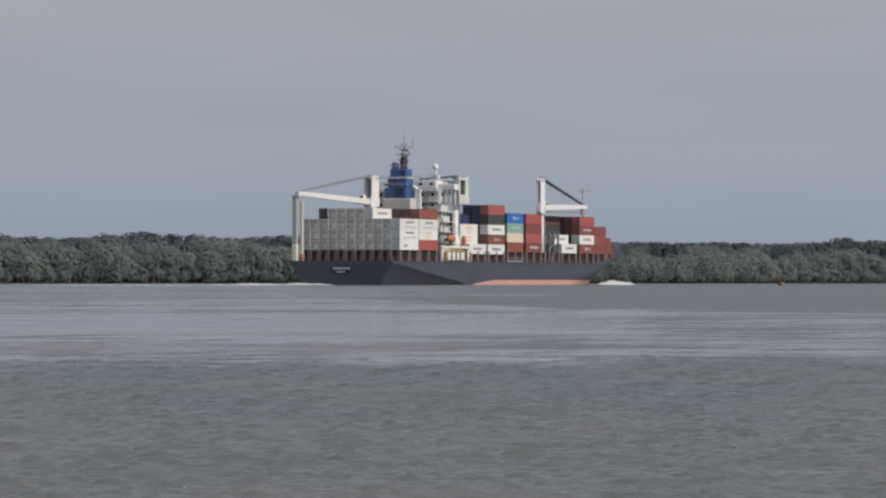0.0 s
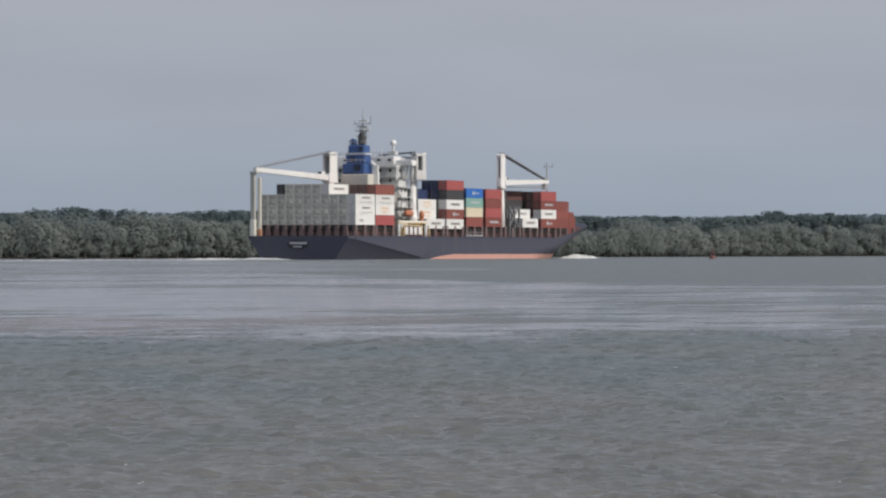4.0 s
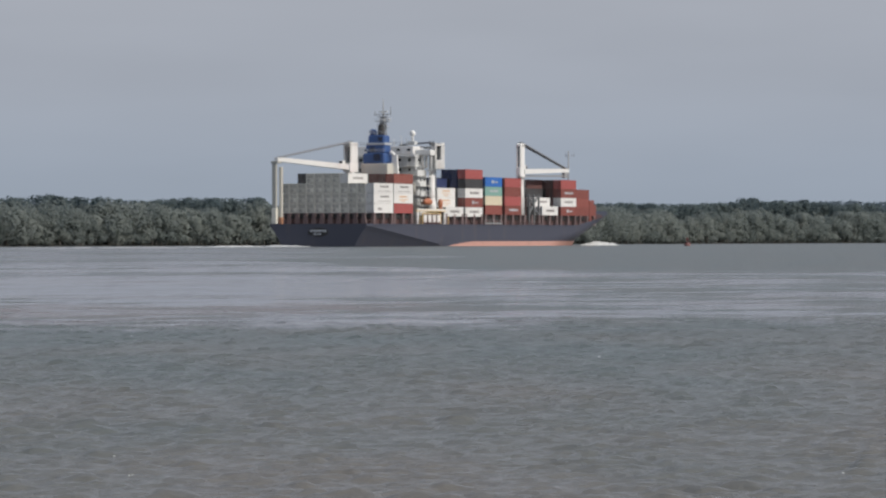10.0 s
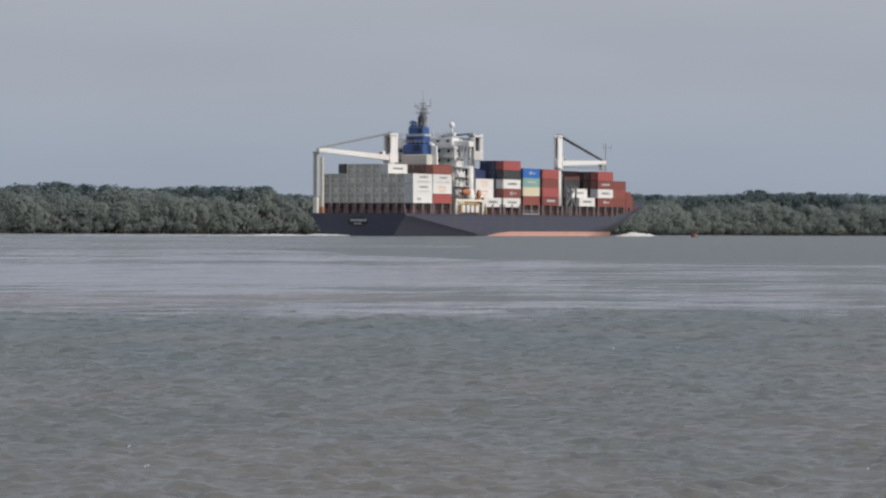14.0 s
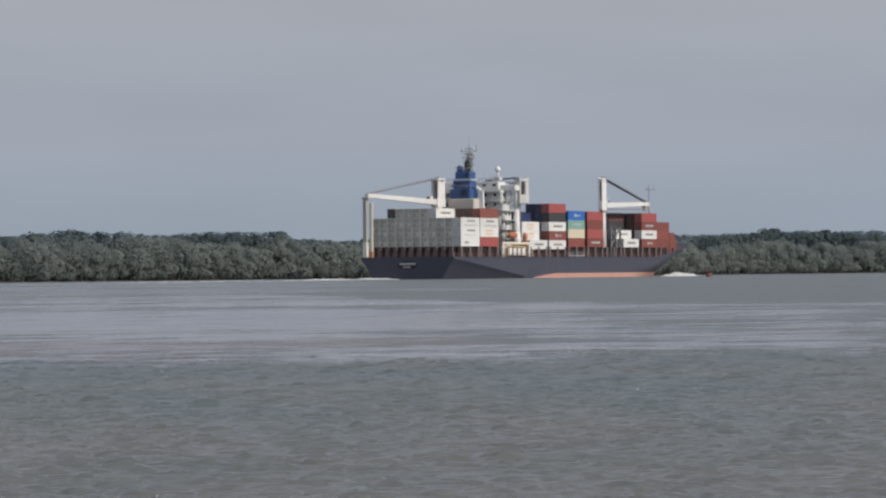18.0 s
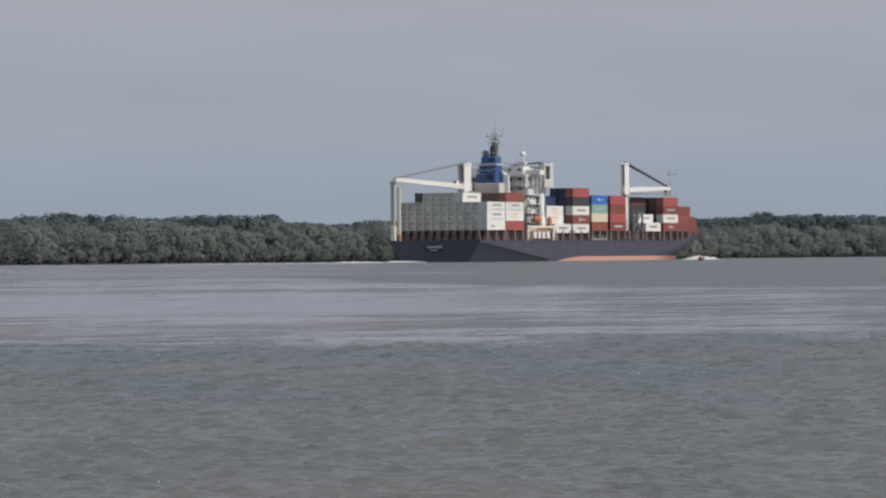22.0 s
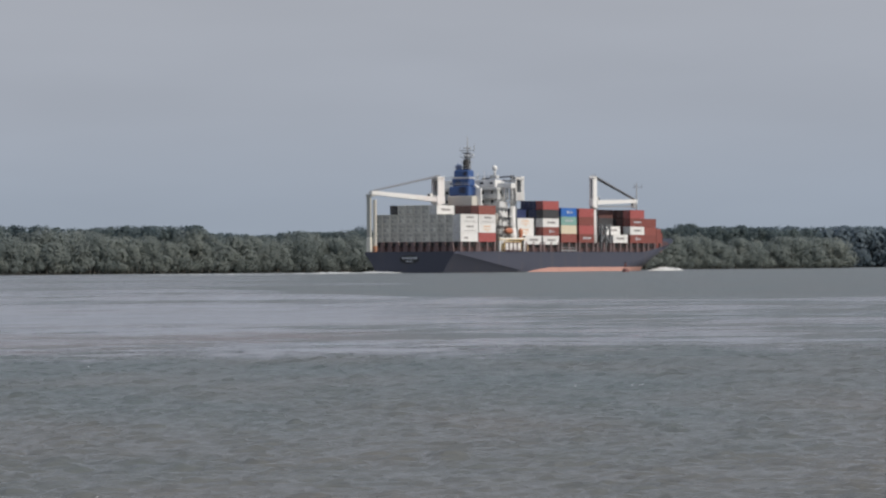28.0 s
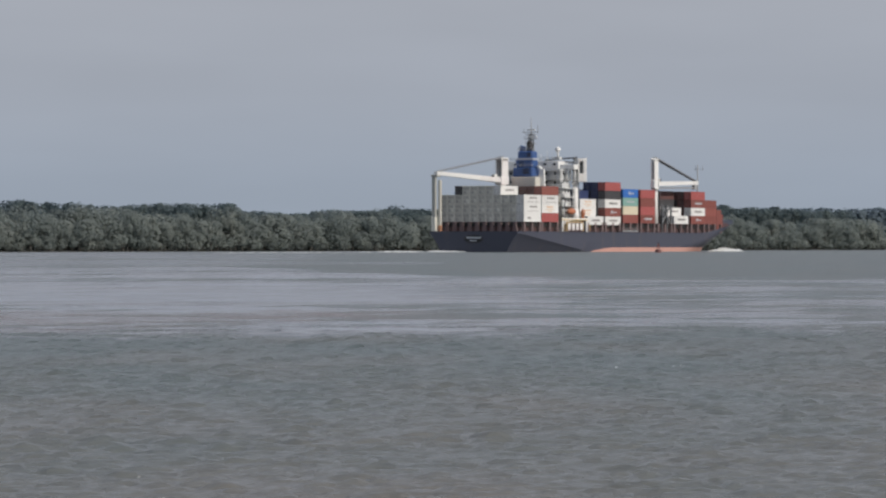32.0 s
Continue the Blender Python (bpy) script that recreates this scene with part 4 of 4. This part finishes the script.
for x, y, h in ((42.5, -3.8, 31.0), (43.0, -5.2, 30.4), (44.0, 6.0, 32.0), (42.5, -1.6, 30.2)):
    bm = bmesh.new()
    tube(bm, (x, y, 27.9), (x, y, h), 0.1, 0.05, 6)
    part("whip_aerial", bm, WHITE, bridge)

# radar mast
bm = bmesh.new()
mx, my = 43.0, 2.0
for sx, sy in ((-0.8, -0.8), (0.8, -0.8), (0.8, 0.8), (-0.8, 0.8)):
    tube(bm, (mx + sx, my + sy, 27.9), (mx + sx * 0.6, my + sy * 0.6, 37.4), 0.2, 0.16, 6)
for k in range(6):
    z0, z1 = 28.4 + k * 1.5, 29.9 + k * 1.5
    for sy in (-0.65, 0.65):
        tube(bm, (mx - 0.65, my + sy, z0), (mx + 0.65, my + sy, z1), 0.1, None, 5)
        tube(bm, (mx + sy, my - 0.65, z0), (mx + sy, my + 0.65, z1), 0.1, None, 5)
tube(bm, (mx, my, 36.5), (mx, my, 43.2), 0.26, 0.1, 8)
mast = part("radar_mast", bm, GREY, ship, "grey lattice radar mast with yards and aerials")
for z, w in ((34.2, 2.6), (35.9, 3.4), (37.4, 2.4)):
    bm = bmesh.new()
    box(bm, mx - 0.9, mx + 0.9, my - w / 2 - 0.3, my + w / 2 + 0.3, z, z + 0.22, 0, 0.03)
    for y in np.linspace(my - w / 2 - 0.25, my + w / 2 + 0.25, 4):
        tube(bm, (mx - 0.85, float(y), z + 0.2), (mx - 0.85, float(y), z + 0.9), 0.035, None, 5)
    tube(bm, (mx - 0.85, my - w / 2 - 0.3, z + 0.9), (mx - 0.85, my + w / 2 + 0.3, z + 0.9), 0.035, None, 5)
    part("mast_platform", bm, GREY, mast)
bm = bmesh.new()
tube(bm, (mx - 0.4, my - 2.6, 38.3), (mx - 0.4, my + 2.6, 38.3), 0.12, None, 6)
for y, h in ((-2.5, 40.6), (2.3, 39.4)):
    tube(bm, (mx - 0.4, my + y, 38.0), (mx - 0.4, my + y, h), 0.12, 0.08, 5)
part("yard", bm, GREY, mast)
for z, w, y in ((36.5, 3.4, -0.9), (38.9, 2.6, -0.5)):
    bm = bmesh.new()
    box(bm, mx - 1.3, mx - 0.9, my + y - w / 2, my + y + w / 2, z, z + 0.45, 0, 0.05)
    tube(bm, (mx - 1.07, my + y, z - 0.6), (mx - 1.07, my + y, z), 0.28, None, 8)
    part("radar_scanner", bm, WHITE, mast)
bm = bmesh.new()
tube(bm, (43.2, -7.0, 28.3), (43.2, -7.0, 31.0), 0.45, 0.35, 8)
box(bm, 42.2, 44.2, -8.0, -6.0, 28.4, 29.4, 0, 0.05)
dome = part("aerial_pedestal", bm, MIST, ship)
bm = bmesh.new()
ball(bm, (43.2, -7.0, 31.6), 0.85, 14, 1.05)
part("satellite_dome", bm, WHITE, dome, "white satellite dome")

for ob in (mast, *mast.children):
    for v in ob.data.vertices:
        v.co.z = 27.9 + (v.co.z - 27.9) * 0.88

# lifeboat and the framed station on the starboard side
bm = bmesh.new()
xs_, prof = np.linspace(0, 1, 9), []
for u in xs_:
    r = math.sin(math.pi * (0.08 + 0.84 * u)) ** 0.6
    ring = [bm.verts.new((40.6 + 5.2 * u, -11.6 + 0.9 * r * math.cos(a), 12.4 + (1.1 if math.sin(a) > 0 else 0.9) * r * math.sin(a))) for a in [2 * math.pi * k / 12 for k in range(12)]]
    if prof:
        for k in range(12):
            bm.faces.new((prof[-1][k], prof[-1][(k + 1) % 12], ring[(k + 1) % 12], ring[k])).smooth = True
    prof.append(ring)
bm.faces.new(prof[0][::-1])
bm.faces.new(prof[-1])
boat = part("lifeboat", bm, ORANGE, ship, "orange enclosed lifeboat in its davits")
for x in (41.2, 45.2):
    bm = bmesh.new()
    beam(bm, (x, -10.2, 9.2), (x, -10.3, 15.4), 0.3, 0.3)
    beam(bm, (x, -10.3, 15.4), (x, -12.2, 15.8), 0.28, 0.28)
    tube(bm, (x, -11.7, 15.7), (x, -11.6, 14.0), 0.05, None, 5)
    part("davit", bm, WHITE, boat)
bm = bmesh.new()
box(bm, 31.0, 50.2, -14.05, -13.3, 9.95, 10.4, 1, 0.04)
box(bm, 31.0, 50.2, -14.08, -13.28, 9.7, 9.93, 0, 0.03)
station = part("portal_beam", bm, [YELLOW, WHITE], ship, "yellow and white top beam of a deck portal")
for x in (31.6, 49.6):
    bm = bmesh.new()
    box(bm, x - 0.45, x + 0.45, -14.0, -13.4, 6.15, 9.68, 0, 0.05)
    part("portal_leg", bm, WHITE, station, "white leg")
bm = bmesh.new()
box(bm, 35.5, 47.5, -13.6, -13.3, 6.3, 9.2, 0, 0.05)
box(bm, 35.2, 47.8, -13.64, -13.5, 9.05, 9.3, 2)
box(bm, 35.2, 35.7, -13.64, -13.5, 6.3, 9.0, 2)
box(bm, 47.3, 47.8, -13.64, -13.5, 6.3, 9.0, 2)
for x in (36.2, 39.2, 42.2, 45.2):
    box(bm, x, x + 2.0, -13.66, -13.6, 6.7, 8.8, 1)
part("side_screen", bm, [DECK, WHITE, YELLOW], station, "dark screen with white panels in a yellow frame")
for x, z in ((33.0, 6.2), (52.0, 6.2)):
    bm = bmesh.new()
    tube(bm, (x, -13.9, z), (x, -13.9, z + 2.2), 0.14, None, 6)
    part("bollard_post", bm, YELLOW, station)
bm = bmesh.new()
box(bm, 51.0, 51.3, -14.3, -14.18, 0.6, 5.9)
box(bm, 51.9, 52.2, -14.3, -14.18, 0.6, 5.9)
for k in range(14):
    box(bm, 51.2, 52.0, -14.27, -14.2, 0.8 + k * 0.37, 0.86 + k * 0.37)
part("pilot_ladder", bm, GREY, ship)


# stowed gangway, deck-edge rails, anchor
bm = bmesh.new()
box(bm, 76.0, 88.0, -14.75, -14.5, 6.35, 6.75, 0, 0.04)
for k in range(9):
    tube(bm, (76.2 + k * 1.45, -14.6, 6.7), (76.2 + k * 1.45, -14.6, 7.5), 0.05, None, 5)
tube(bm, (76.0, -14.6, 7.5), (88.0, -14.6, 7.5), 0.06, None, 5)
part("gangway", bm, GREY, ship, "grey stowed gangway along the deck edge")
for side in (-1, 1):
    bm = bmesh.new()
    for k in range(49):
        tube(bm, (-1.5 + k * 3.0, side * 14.3, 6.1), (-1.5 + k * 3.0, side * 14.3, 7.15), 0.045, None, 5)
    for z in (6.65, 7.15):
        tube(bm, (-1.5, side * 14.3, z), (142.5, side * 14.3, z), 0.04, None, 5)
    part("deck_rail", bm, POST, ship)
bm = bmesh.new()
for k in range(11):
    tube(bm, (-2.0, -13.5 + k * 2.5, 6.1), (-2.0, -13.5 + k * 2.5, 7.15), 0.045, None, 5)
for z in (6.65, 7.15):
    tube(bm, (-2.0, -14.2, z), (-2.0, 12.4, z), 0.04, None, 5)
part("stern_rail", bm, POST, ship)
bm = bmesh.new()
for x in (181.0, 181.9):
    y = -half_breadth(x, 7.0)
    tube(bm, (x, y - 0.15, 7.9), (x - 0.4, y - 0.1, 5.6), 0.22, 0.28, 8)
tube(bm, (179.6, -half_breadth(179.6, 6.0) - 0.3, 5.7), (183.0, -half_breadth(183.0, 6.0) - 0.3, 5.7), 0.35, 0.25, 8)
part("anchor", bm, BLACK, ship, "dark stowed bow anchor")


# ---- deck cranes ----
def build_crane(x, y, foot, house_z, top_z, aim_xy, tip_z, jib_z, label, base_mat=WHITE, wide=1.9, back=0.0, jib_mat=WHITE, over=0.0, cheek=0.5):
    d = Vector((aim_xy[0] - x, aim_xy[1] - y, 0))
    reach = d.length
    d.normalize()
    turn = math.degrees(math.atan2(d.y, d.x))
    bm = bmesh.new()
    tube(bm, (0, 0, foot), (0, 0, house_z), 0.95, 0.85, 16)
    tube(bm, (0, 0, house_z - 0.5), (0, 0, house_z), 1.3, 1.3, 16)
    crane = part("crane_column", bm, base_mat, ship, label)
    crane.matrix_basis = pose(x, y, 0, 0, 0, turn)
    bm = bmesh.new()
    w = wide / 2
    box(bm, -2.1 - back, 1.6, -w, w, house_z, house_z + 2.6, 0, 0.12)
    for s, thick in ((-1, cheek), (1, 0.5)):
        box(bm, -1.9 - back, 1.3 - back * 0.6, min(s * w, s * (w - thick)), max(s * w, s * (w - thick)), house_z + 2.55, top_z, 0, 0.12)
    box(bm, -1.5, -0.2, -w + cheek - 0.05, w - 0.45, house_z + 2.6, top_z - 1.2, 1)
    box(bm, -2.0 - back, 1.4 - back * 0.6, -w, w, top_z - 1.0, top_z - 0.3, 0, 0.1)
    for v in bm.verts:
        v.co.y -= over
    part("crane_house", bm, [WHITE, CABLE], crane, "white slewing house with a dark winch between its cheeks")
    if over:
        bm = bmesh.new()
        tube(bm, (0, 0, house_z), (0, 0, top_z - 3.2), 0.85, 0.8, 16)
        box(bm, -0.7, 0.7, -over, 0, house_z + 0.1, house_z + 0.9, 0, 0.08)
        part("slewing_post", bm, WHITE, crane, "white post beside the slewing house")
    bm = bmesh.new()
    for s in (-0.5, 0.5):
        tube(bm, (-0.1, s - 0.1, top_z - 0.1), (-0.1, s + 0.1, top_z - 0.1), 0.55, None, 12)
    part("sheave", bm, CABLE, crane)
    bm = bmesh.new()
    box(bm, 1.6, 2.9, -w - 0.2, -w + 1.1, house_z + 0.9, house_z + 3.2, 0, 0.08)
    box(bm, 2.88, 2.93, -w - 0.05, -w + 0.95, house_z + 1.7, house_z + 3.0, 1)
    box(bm, 1.8, 2.7, -w - 0.23, -w - 0.18, house_z + 1.8, house_z + 3.0, 1)
    for v in bm.verts:
        v.co.y -= over
    part("operator_cab", bm, [WHITE, GLASS], crane)
    bm = bmesh.new()
    p, q = Vector((0.8, 0, jib_z)), Vector((reach, 0, tip_z))
    for s in (-1, 1):
        beam(bm, p + Vector((0, s * 0.8, 0)), q + Vector((0, s * 0.35, 0)), 0.5, 1.5 if jib_mat is WHITE else 0.7, 0.4, 1.15 if jib_mat is WHITE else 0.5)
    for k in range(1, 9):
        c = p.lerp(q, k / 9)
        hw = 0.8 - 0.45 * k / 9
        box(bm, c.x - 0.12, c.x + 0.12, -hw, hw, c.z - 0.25, c.z + 0.25)
    box(bm, q.x - 0.4, q.x + 0.7, -0.7, 0.7, q.z - 0.7, q.z + 0.5, 0, 0.1)
    part("crane_jib", bm, jib_mat, crane, "twin box-girder jib")
    for s in (-0.55, 0.0, 0.55):
        bm = bmesh.new()
        tube(bm, (-0.1, s, top_z + 0.1), (q.x, s * 0.8, q.z + 0.45), 0.24, 0.2, 6)
        part("luffing_wire", bm, ROPE, crane)
    bm = bmesh.new()
    for z in np.arange(foot + 0.5, house_z, 0.6):
        box(bm, -0.3, 0.3, -1.22, -1.16, float(z), float(z) + 0.08)
    for s in (-0.32, 0.32):
        box(bm, s - 0.04, s + 0.04, -1.24, -1.14, foot, house_z)
    part("column_ladder", bm, GREY, crane)
    return crane


build_crane(28.6, 5.4, 6.1, 20.6, 28.9, (-0.6, 12.9), 23.7, 22.0, "white aft deck crane with its jib in a crutch", wide=2.7)
build_crane(46.6, -11.3, 6.1, 21.6, 29.0, (64.0, 6.0), 28.6, 27.6, "white deck crane beside the bridge", wide=2.9, back=0.6, jib_mat=MIST, over=1.5, cheek=1.1)
build_crane(108.0, -12.2, 6.1, 20.6, 30.3, (144.0, -11.8), 22.9, 22.0, "white forward deck crane with lowered jib", wide=1.5)

bm = bmesh.new()
tube(bm, (46.6, -11.3, 9.0), (46.6, -11.3, 13.4), 1.5, 1.0, 16)
sleeve = part("crane_base_sleeve", bm, WHITE, ship, "white flared foot of the crane column")
for x, y in ((48.9, -12.9),):
    bm = bmesh.new()
    ball(bm, (x, y, 12.0), 0.75, 12, 1.7)
    tube(bm, (x, y, 9.2), (x, y, 11.0), 0.4, 0.55, 10)
    part("raft_canister", bm, ORANGE, sleeve, "orange life raft canister on its cradle")

# exhaust trunks on the starboard wall of the accommodation
for x, y, z0, z1, r in ((42.9, -10.1, 21.9, 26.7, 0.42), (45.3, -10.3, 22.0, 26.2, 0.38)):
    bm = bmesh.new()
    tube(bm, (x, y, z0), (x, y, z1), r, r, 12)
    tube(bm, (x, y, z1), (x - 0.8, y - 0.2, z1 + 0.5), r, r * 1.25, 12)
    tube(bm, (x, y, z0 + 0.1), (x, y + 0.8, z0 + 0.1), r * 0.8, None, 10)
    part("vent_trunk", bm, WHITE, house, "white ventilation trunk with a cowl")

# crutch that carries the aft jib
bm = bmesh.new()
box(bm, -2.0, -1.0, 12.8, 14.0, 10.5, 23.0, 0, 0.08)
box(bm, -2.1, 0.3, 12.1, 14.2, 22.6, 23.2, 0, 0.08)
crutch = part("jib_crutch", bm, VENT, ship, "tall weathered grey crutch post at the stern")
bm = bmesh.new()
box(bm, -1.0, 0.0, 11.6, 12.4, 6.1, 21.6, 0, 0.08)
part("crutch_leg", bm, CREAM, crutch, "cream post with an orange foot")
bm = bmesh.new()
box(bm, -1.1, 0.1, 11.5, 12.5, 6.1, 8.0, 0, 0.1)
part("leg_foot", bm, FADED, crutch, "orange painted foot")
bm = bmesh.new()
box(bm, -2.1, -0.8, 12.7, 14.1, 6.1, 10.5, 0, 0.15)
part("crutch_foot", bm, SHADE, crutch, "pale stained foot")

bm = bmesh.new()
beam(bm, (109.5, -12.0, 20.7), (143.0, -11.8, 21.2), 0.8, 0.5, 0.7, 0.5)
rest = part("jib_rest", bm, GREY, ship, "grey walkway beam under the forward jib")
bm = bmesh.new()
box(bm, 141.4, 143.6, -12.4, -11.4, 20.6, 22.2, 0, 0.05)
part("rest_saddle", bm, GREY, rest)
for x0, x1, z0, z1 in ((111.5, 118.5, 9.3, 14.8), (111.5, 118.5, 14.8, 9.3)):
    bm = bmesh.new()
    beam(bm, (x0, -13.2, z0), (x1, -13.2, z1), 0.35, 0.5)
    part("lashing_brace", bm, CABLE, ship, "grey cross brace of a lashing frame")
for x in (111.3, 115.0, 118.7):
    bm = bmesh.new()
    box(bm, x - 0.25, x + 0.25, -13.6, -13.1, 6.1, 15.2, 0, 0.04)
    part("lashing_post", bm, CABLE, ship)

# foremast and forecastle gear
bm = bmesh.new()
tube(bm, (174.5, 0, 8.5), (174.5, 0, 29.6), 0.34, 0.18, 10)
tube(bm, (173.2, 0, 8.5), (174.5, 0, 20.0), 0.15, 0.1, 6)
fore = part("foremast", bm, GREY, ship, "grey foremast with a yard")
bm = bmesh.new()
tube(bm, (174.5, -2.0, 28.2), (174.5, 1.0, 28.2), 0.07, None, 6)
for y in (-1.9, 0.9):
    tube(bm, (174.5, y, 27.7), (174.5, y, 29.3), 0.06, None, 5)
part("yard", bm, GREY, fore)
bm = bmesh.new()
box(bm, 164.5, 168.5, -11.2, 11.2, 6.4, 14.0, 0, 0.2)
box(bm, 168.5, 174.5, -9.4, 9.4, 6.6, 12.6, 0, 0.2)
box(bm, 174.5, 181.0, -6.5, 6.5, 7.0, 11.8, 0, 0.2)
part("forecastle_house", bm, CARGO["brown"], ship, "dark red breakwater on the forecastle")
for x, y in ((181, -5), (185, -3), (187, 2), (181, 5)):
    bm = bmesh.new()
    tube(bm, (x, y - 1, 10.4), (x, y + 1, 10.4), 0.9, None, 12)
    box(bm, x - 1.0, x + 1.0, y - 1.2, y + 1.2, 8.2, 9.8, 0, 0.05)
    part("windlass", bm, DECK, ship)


# ---- foam ----
def foam_mesh(name, pieces, seed):
    """Low lumpy ridges of broken water: (start, end, width, height)."""
    bm = bmesh.new()
    rng = random.Random(seed)
    for p, q, wide, high in pieces:
        p, q = Vector((*p, 0)), Vector((*q, 0))
        d = (q - p)
        side = Vector((-d.y, d.x, 0)).normalized()
        n = max(8, int(d.length / 0.9))
        prev = None
        for i in range(n + 1):
            u = i / n
            env = math.sin(math.pi * min(1.0, max(0.0, u))) ** 0.6 + 0.02
            c = p + d * u + side * rng.uniform(-0.3, 0.3) * wide
            prof = [bm.verts.new(c + side * (k * wide * env * rng.uniform(0.8, 1.2)) + Vector((0, 0, h * high * env * rng.uniform(0.55, 1.25) - 0.15))) for k, h in ((-1, 0), (-0.55, 0.55), (-0.1, 1.0), (0.4, 0.6), (1, 0))]
            if prev:
                for k in range(4):
                    bm.faces.new((prev[k], prof[k], prof[k + 1], prev[k + 1])).smooth = False
            prev = prof
    bmesh.ops.smooth_vert(bm, verts=bm.verts, factor=0.5, use_axis_x=True, use_axis_y=True, use_axis_z=True)
    for f in bm.faces:
        f.smooth = True
    return mesh_of(name, bm, FOAM)


bow_wave = tagged(new("bow_wave", foam_mesh("bow_wave", (((153, -12.0), (179, -16), 2.4, 1.0), ((167, -7.0), (186, -13), 2.4, 1.5)), 4)), "white breaking bow wave beside the ship's stem", "foam")
wake = tagged(new("stern_wake", foam_mesh("stern_wake", (((-4.5, 16), (-6, 0), 1.5, 0.8), ((-5, 15), (-12, 4), 1.6, 0.5), ((-4, 11), (-60, 15), 2.2, 0.4), ((-30, 6), (-150, 16), 2.5, 0.32), ((-2, 15), (-34, 18), 1.6, 0.6)), 8)), "white stern wake trailing behind the ship", "foam")

bm = bmesh.new()
rng = random.Random(31)
for _ in range(16):
    d, a = 21.0 * (70 / 21.0) ** rng.random(), radians(rng.uniform(-8, 13))
    for k in range(rng.choice((1, 1, 2, 3))):
        c = Vector((d * math.sin(a) + rng.uniform(-0.08, 0.08), d * math.cos(a) + rng.uniform(-0.1, 0.1), 0.012))
        ball(bm, c, rng.uniform(0.006, 0.012), 8, 0.5)
flecks = tagged(new("foam_flecks", mesh_of("foam_flecks", bm, FOAM)), "small white flecks of drifting river foam", "foam", kind="stuff")

# ---- channel buoy ----
buoy = tagged(new("channel_buoy"), "small red pillar channel buoy on the river", "buoy")
bm = bmesh.new()
tube(bm, (0, 0, -0.4), (0, 0, 0.55), 1.0, 1.05, 16)
tube(bm, (0, 0, 0.55), (0, 0, 0.75), 1.05, 0.5, 16)
part("float", bm, BUOY, buoy)
bm = bmesh.new()
for k in range(4):
    a = math.pi / 4 + k * math.pi / 2
    tube(bm, (math.cos(a) * 0.6, math.sin(a) * 0.6, 0.6), (math.cos(a) * 0.25, math.sin(a) * 0.25, 2.0), 0.05, None, 5)
box(bm, -0.3, 0.3, -0.3, 0.3, 1.2, 1.8, 0, 0.05)
part("tower", bm, BUOY, buoy)
bm = bmesh.new()
tube(bm, (0, 0, 1.95), (0, 0, 2.3), 0.2, 0.12, 8)
part("lantern", bm, BLACK, buoy)
dark_buoy = copy_thing(buoy, pose(200.0, 1114.0, 0))
dark_buoy.name = "channel_buoy"
buoy.location, buoy.scale = (92.9, 960.0, 0), (0.85, 0.85, 1.25)
tagged(dark_buoy, "small dark weathered channel buoy near the far shore", "buoy")

# seconds, place, heading of the ship
SHIP = (
    (0.0, -25.26, 898.40, 67.190),
    (4.0, -19.20, 915.34, 65.585),
    (8.0, -11.78, 932.57, 64.450),
    (12.0, -3.26, 950.08, 63.682),
    (16.0, 6.09, 967.88, 63.176),
    (20.0, 16.00, 985.96, 62.828),
    (24.0, 26.21, 1004.33, 62.535),
    (28.0, 36.44, 1022.98, 62.193),
    (32.0, 46.44, 1041.91, 61.697),
)


def motions():
    rows = [(t, pose(x, y, 0, 0, 0, h)) for t, x, y, h in SHIP]
    for ob in (ship, bow_wave, wake):
        walk(ob, rows)
    for ob, place in LOADED:
        walk(ob, [(t, m @ Matrix.Translation(place)) for t, m in rows])
    for ob in (river, flecks):
        walk(ob, [(0.0, pose(0, 0, 0)), (16.0, pose(0.4, -1.4, 0)), (32.0, pose(0.8, -2.8, 0))])


motions()
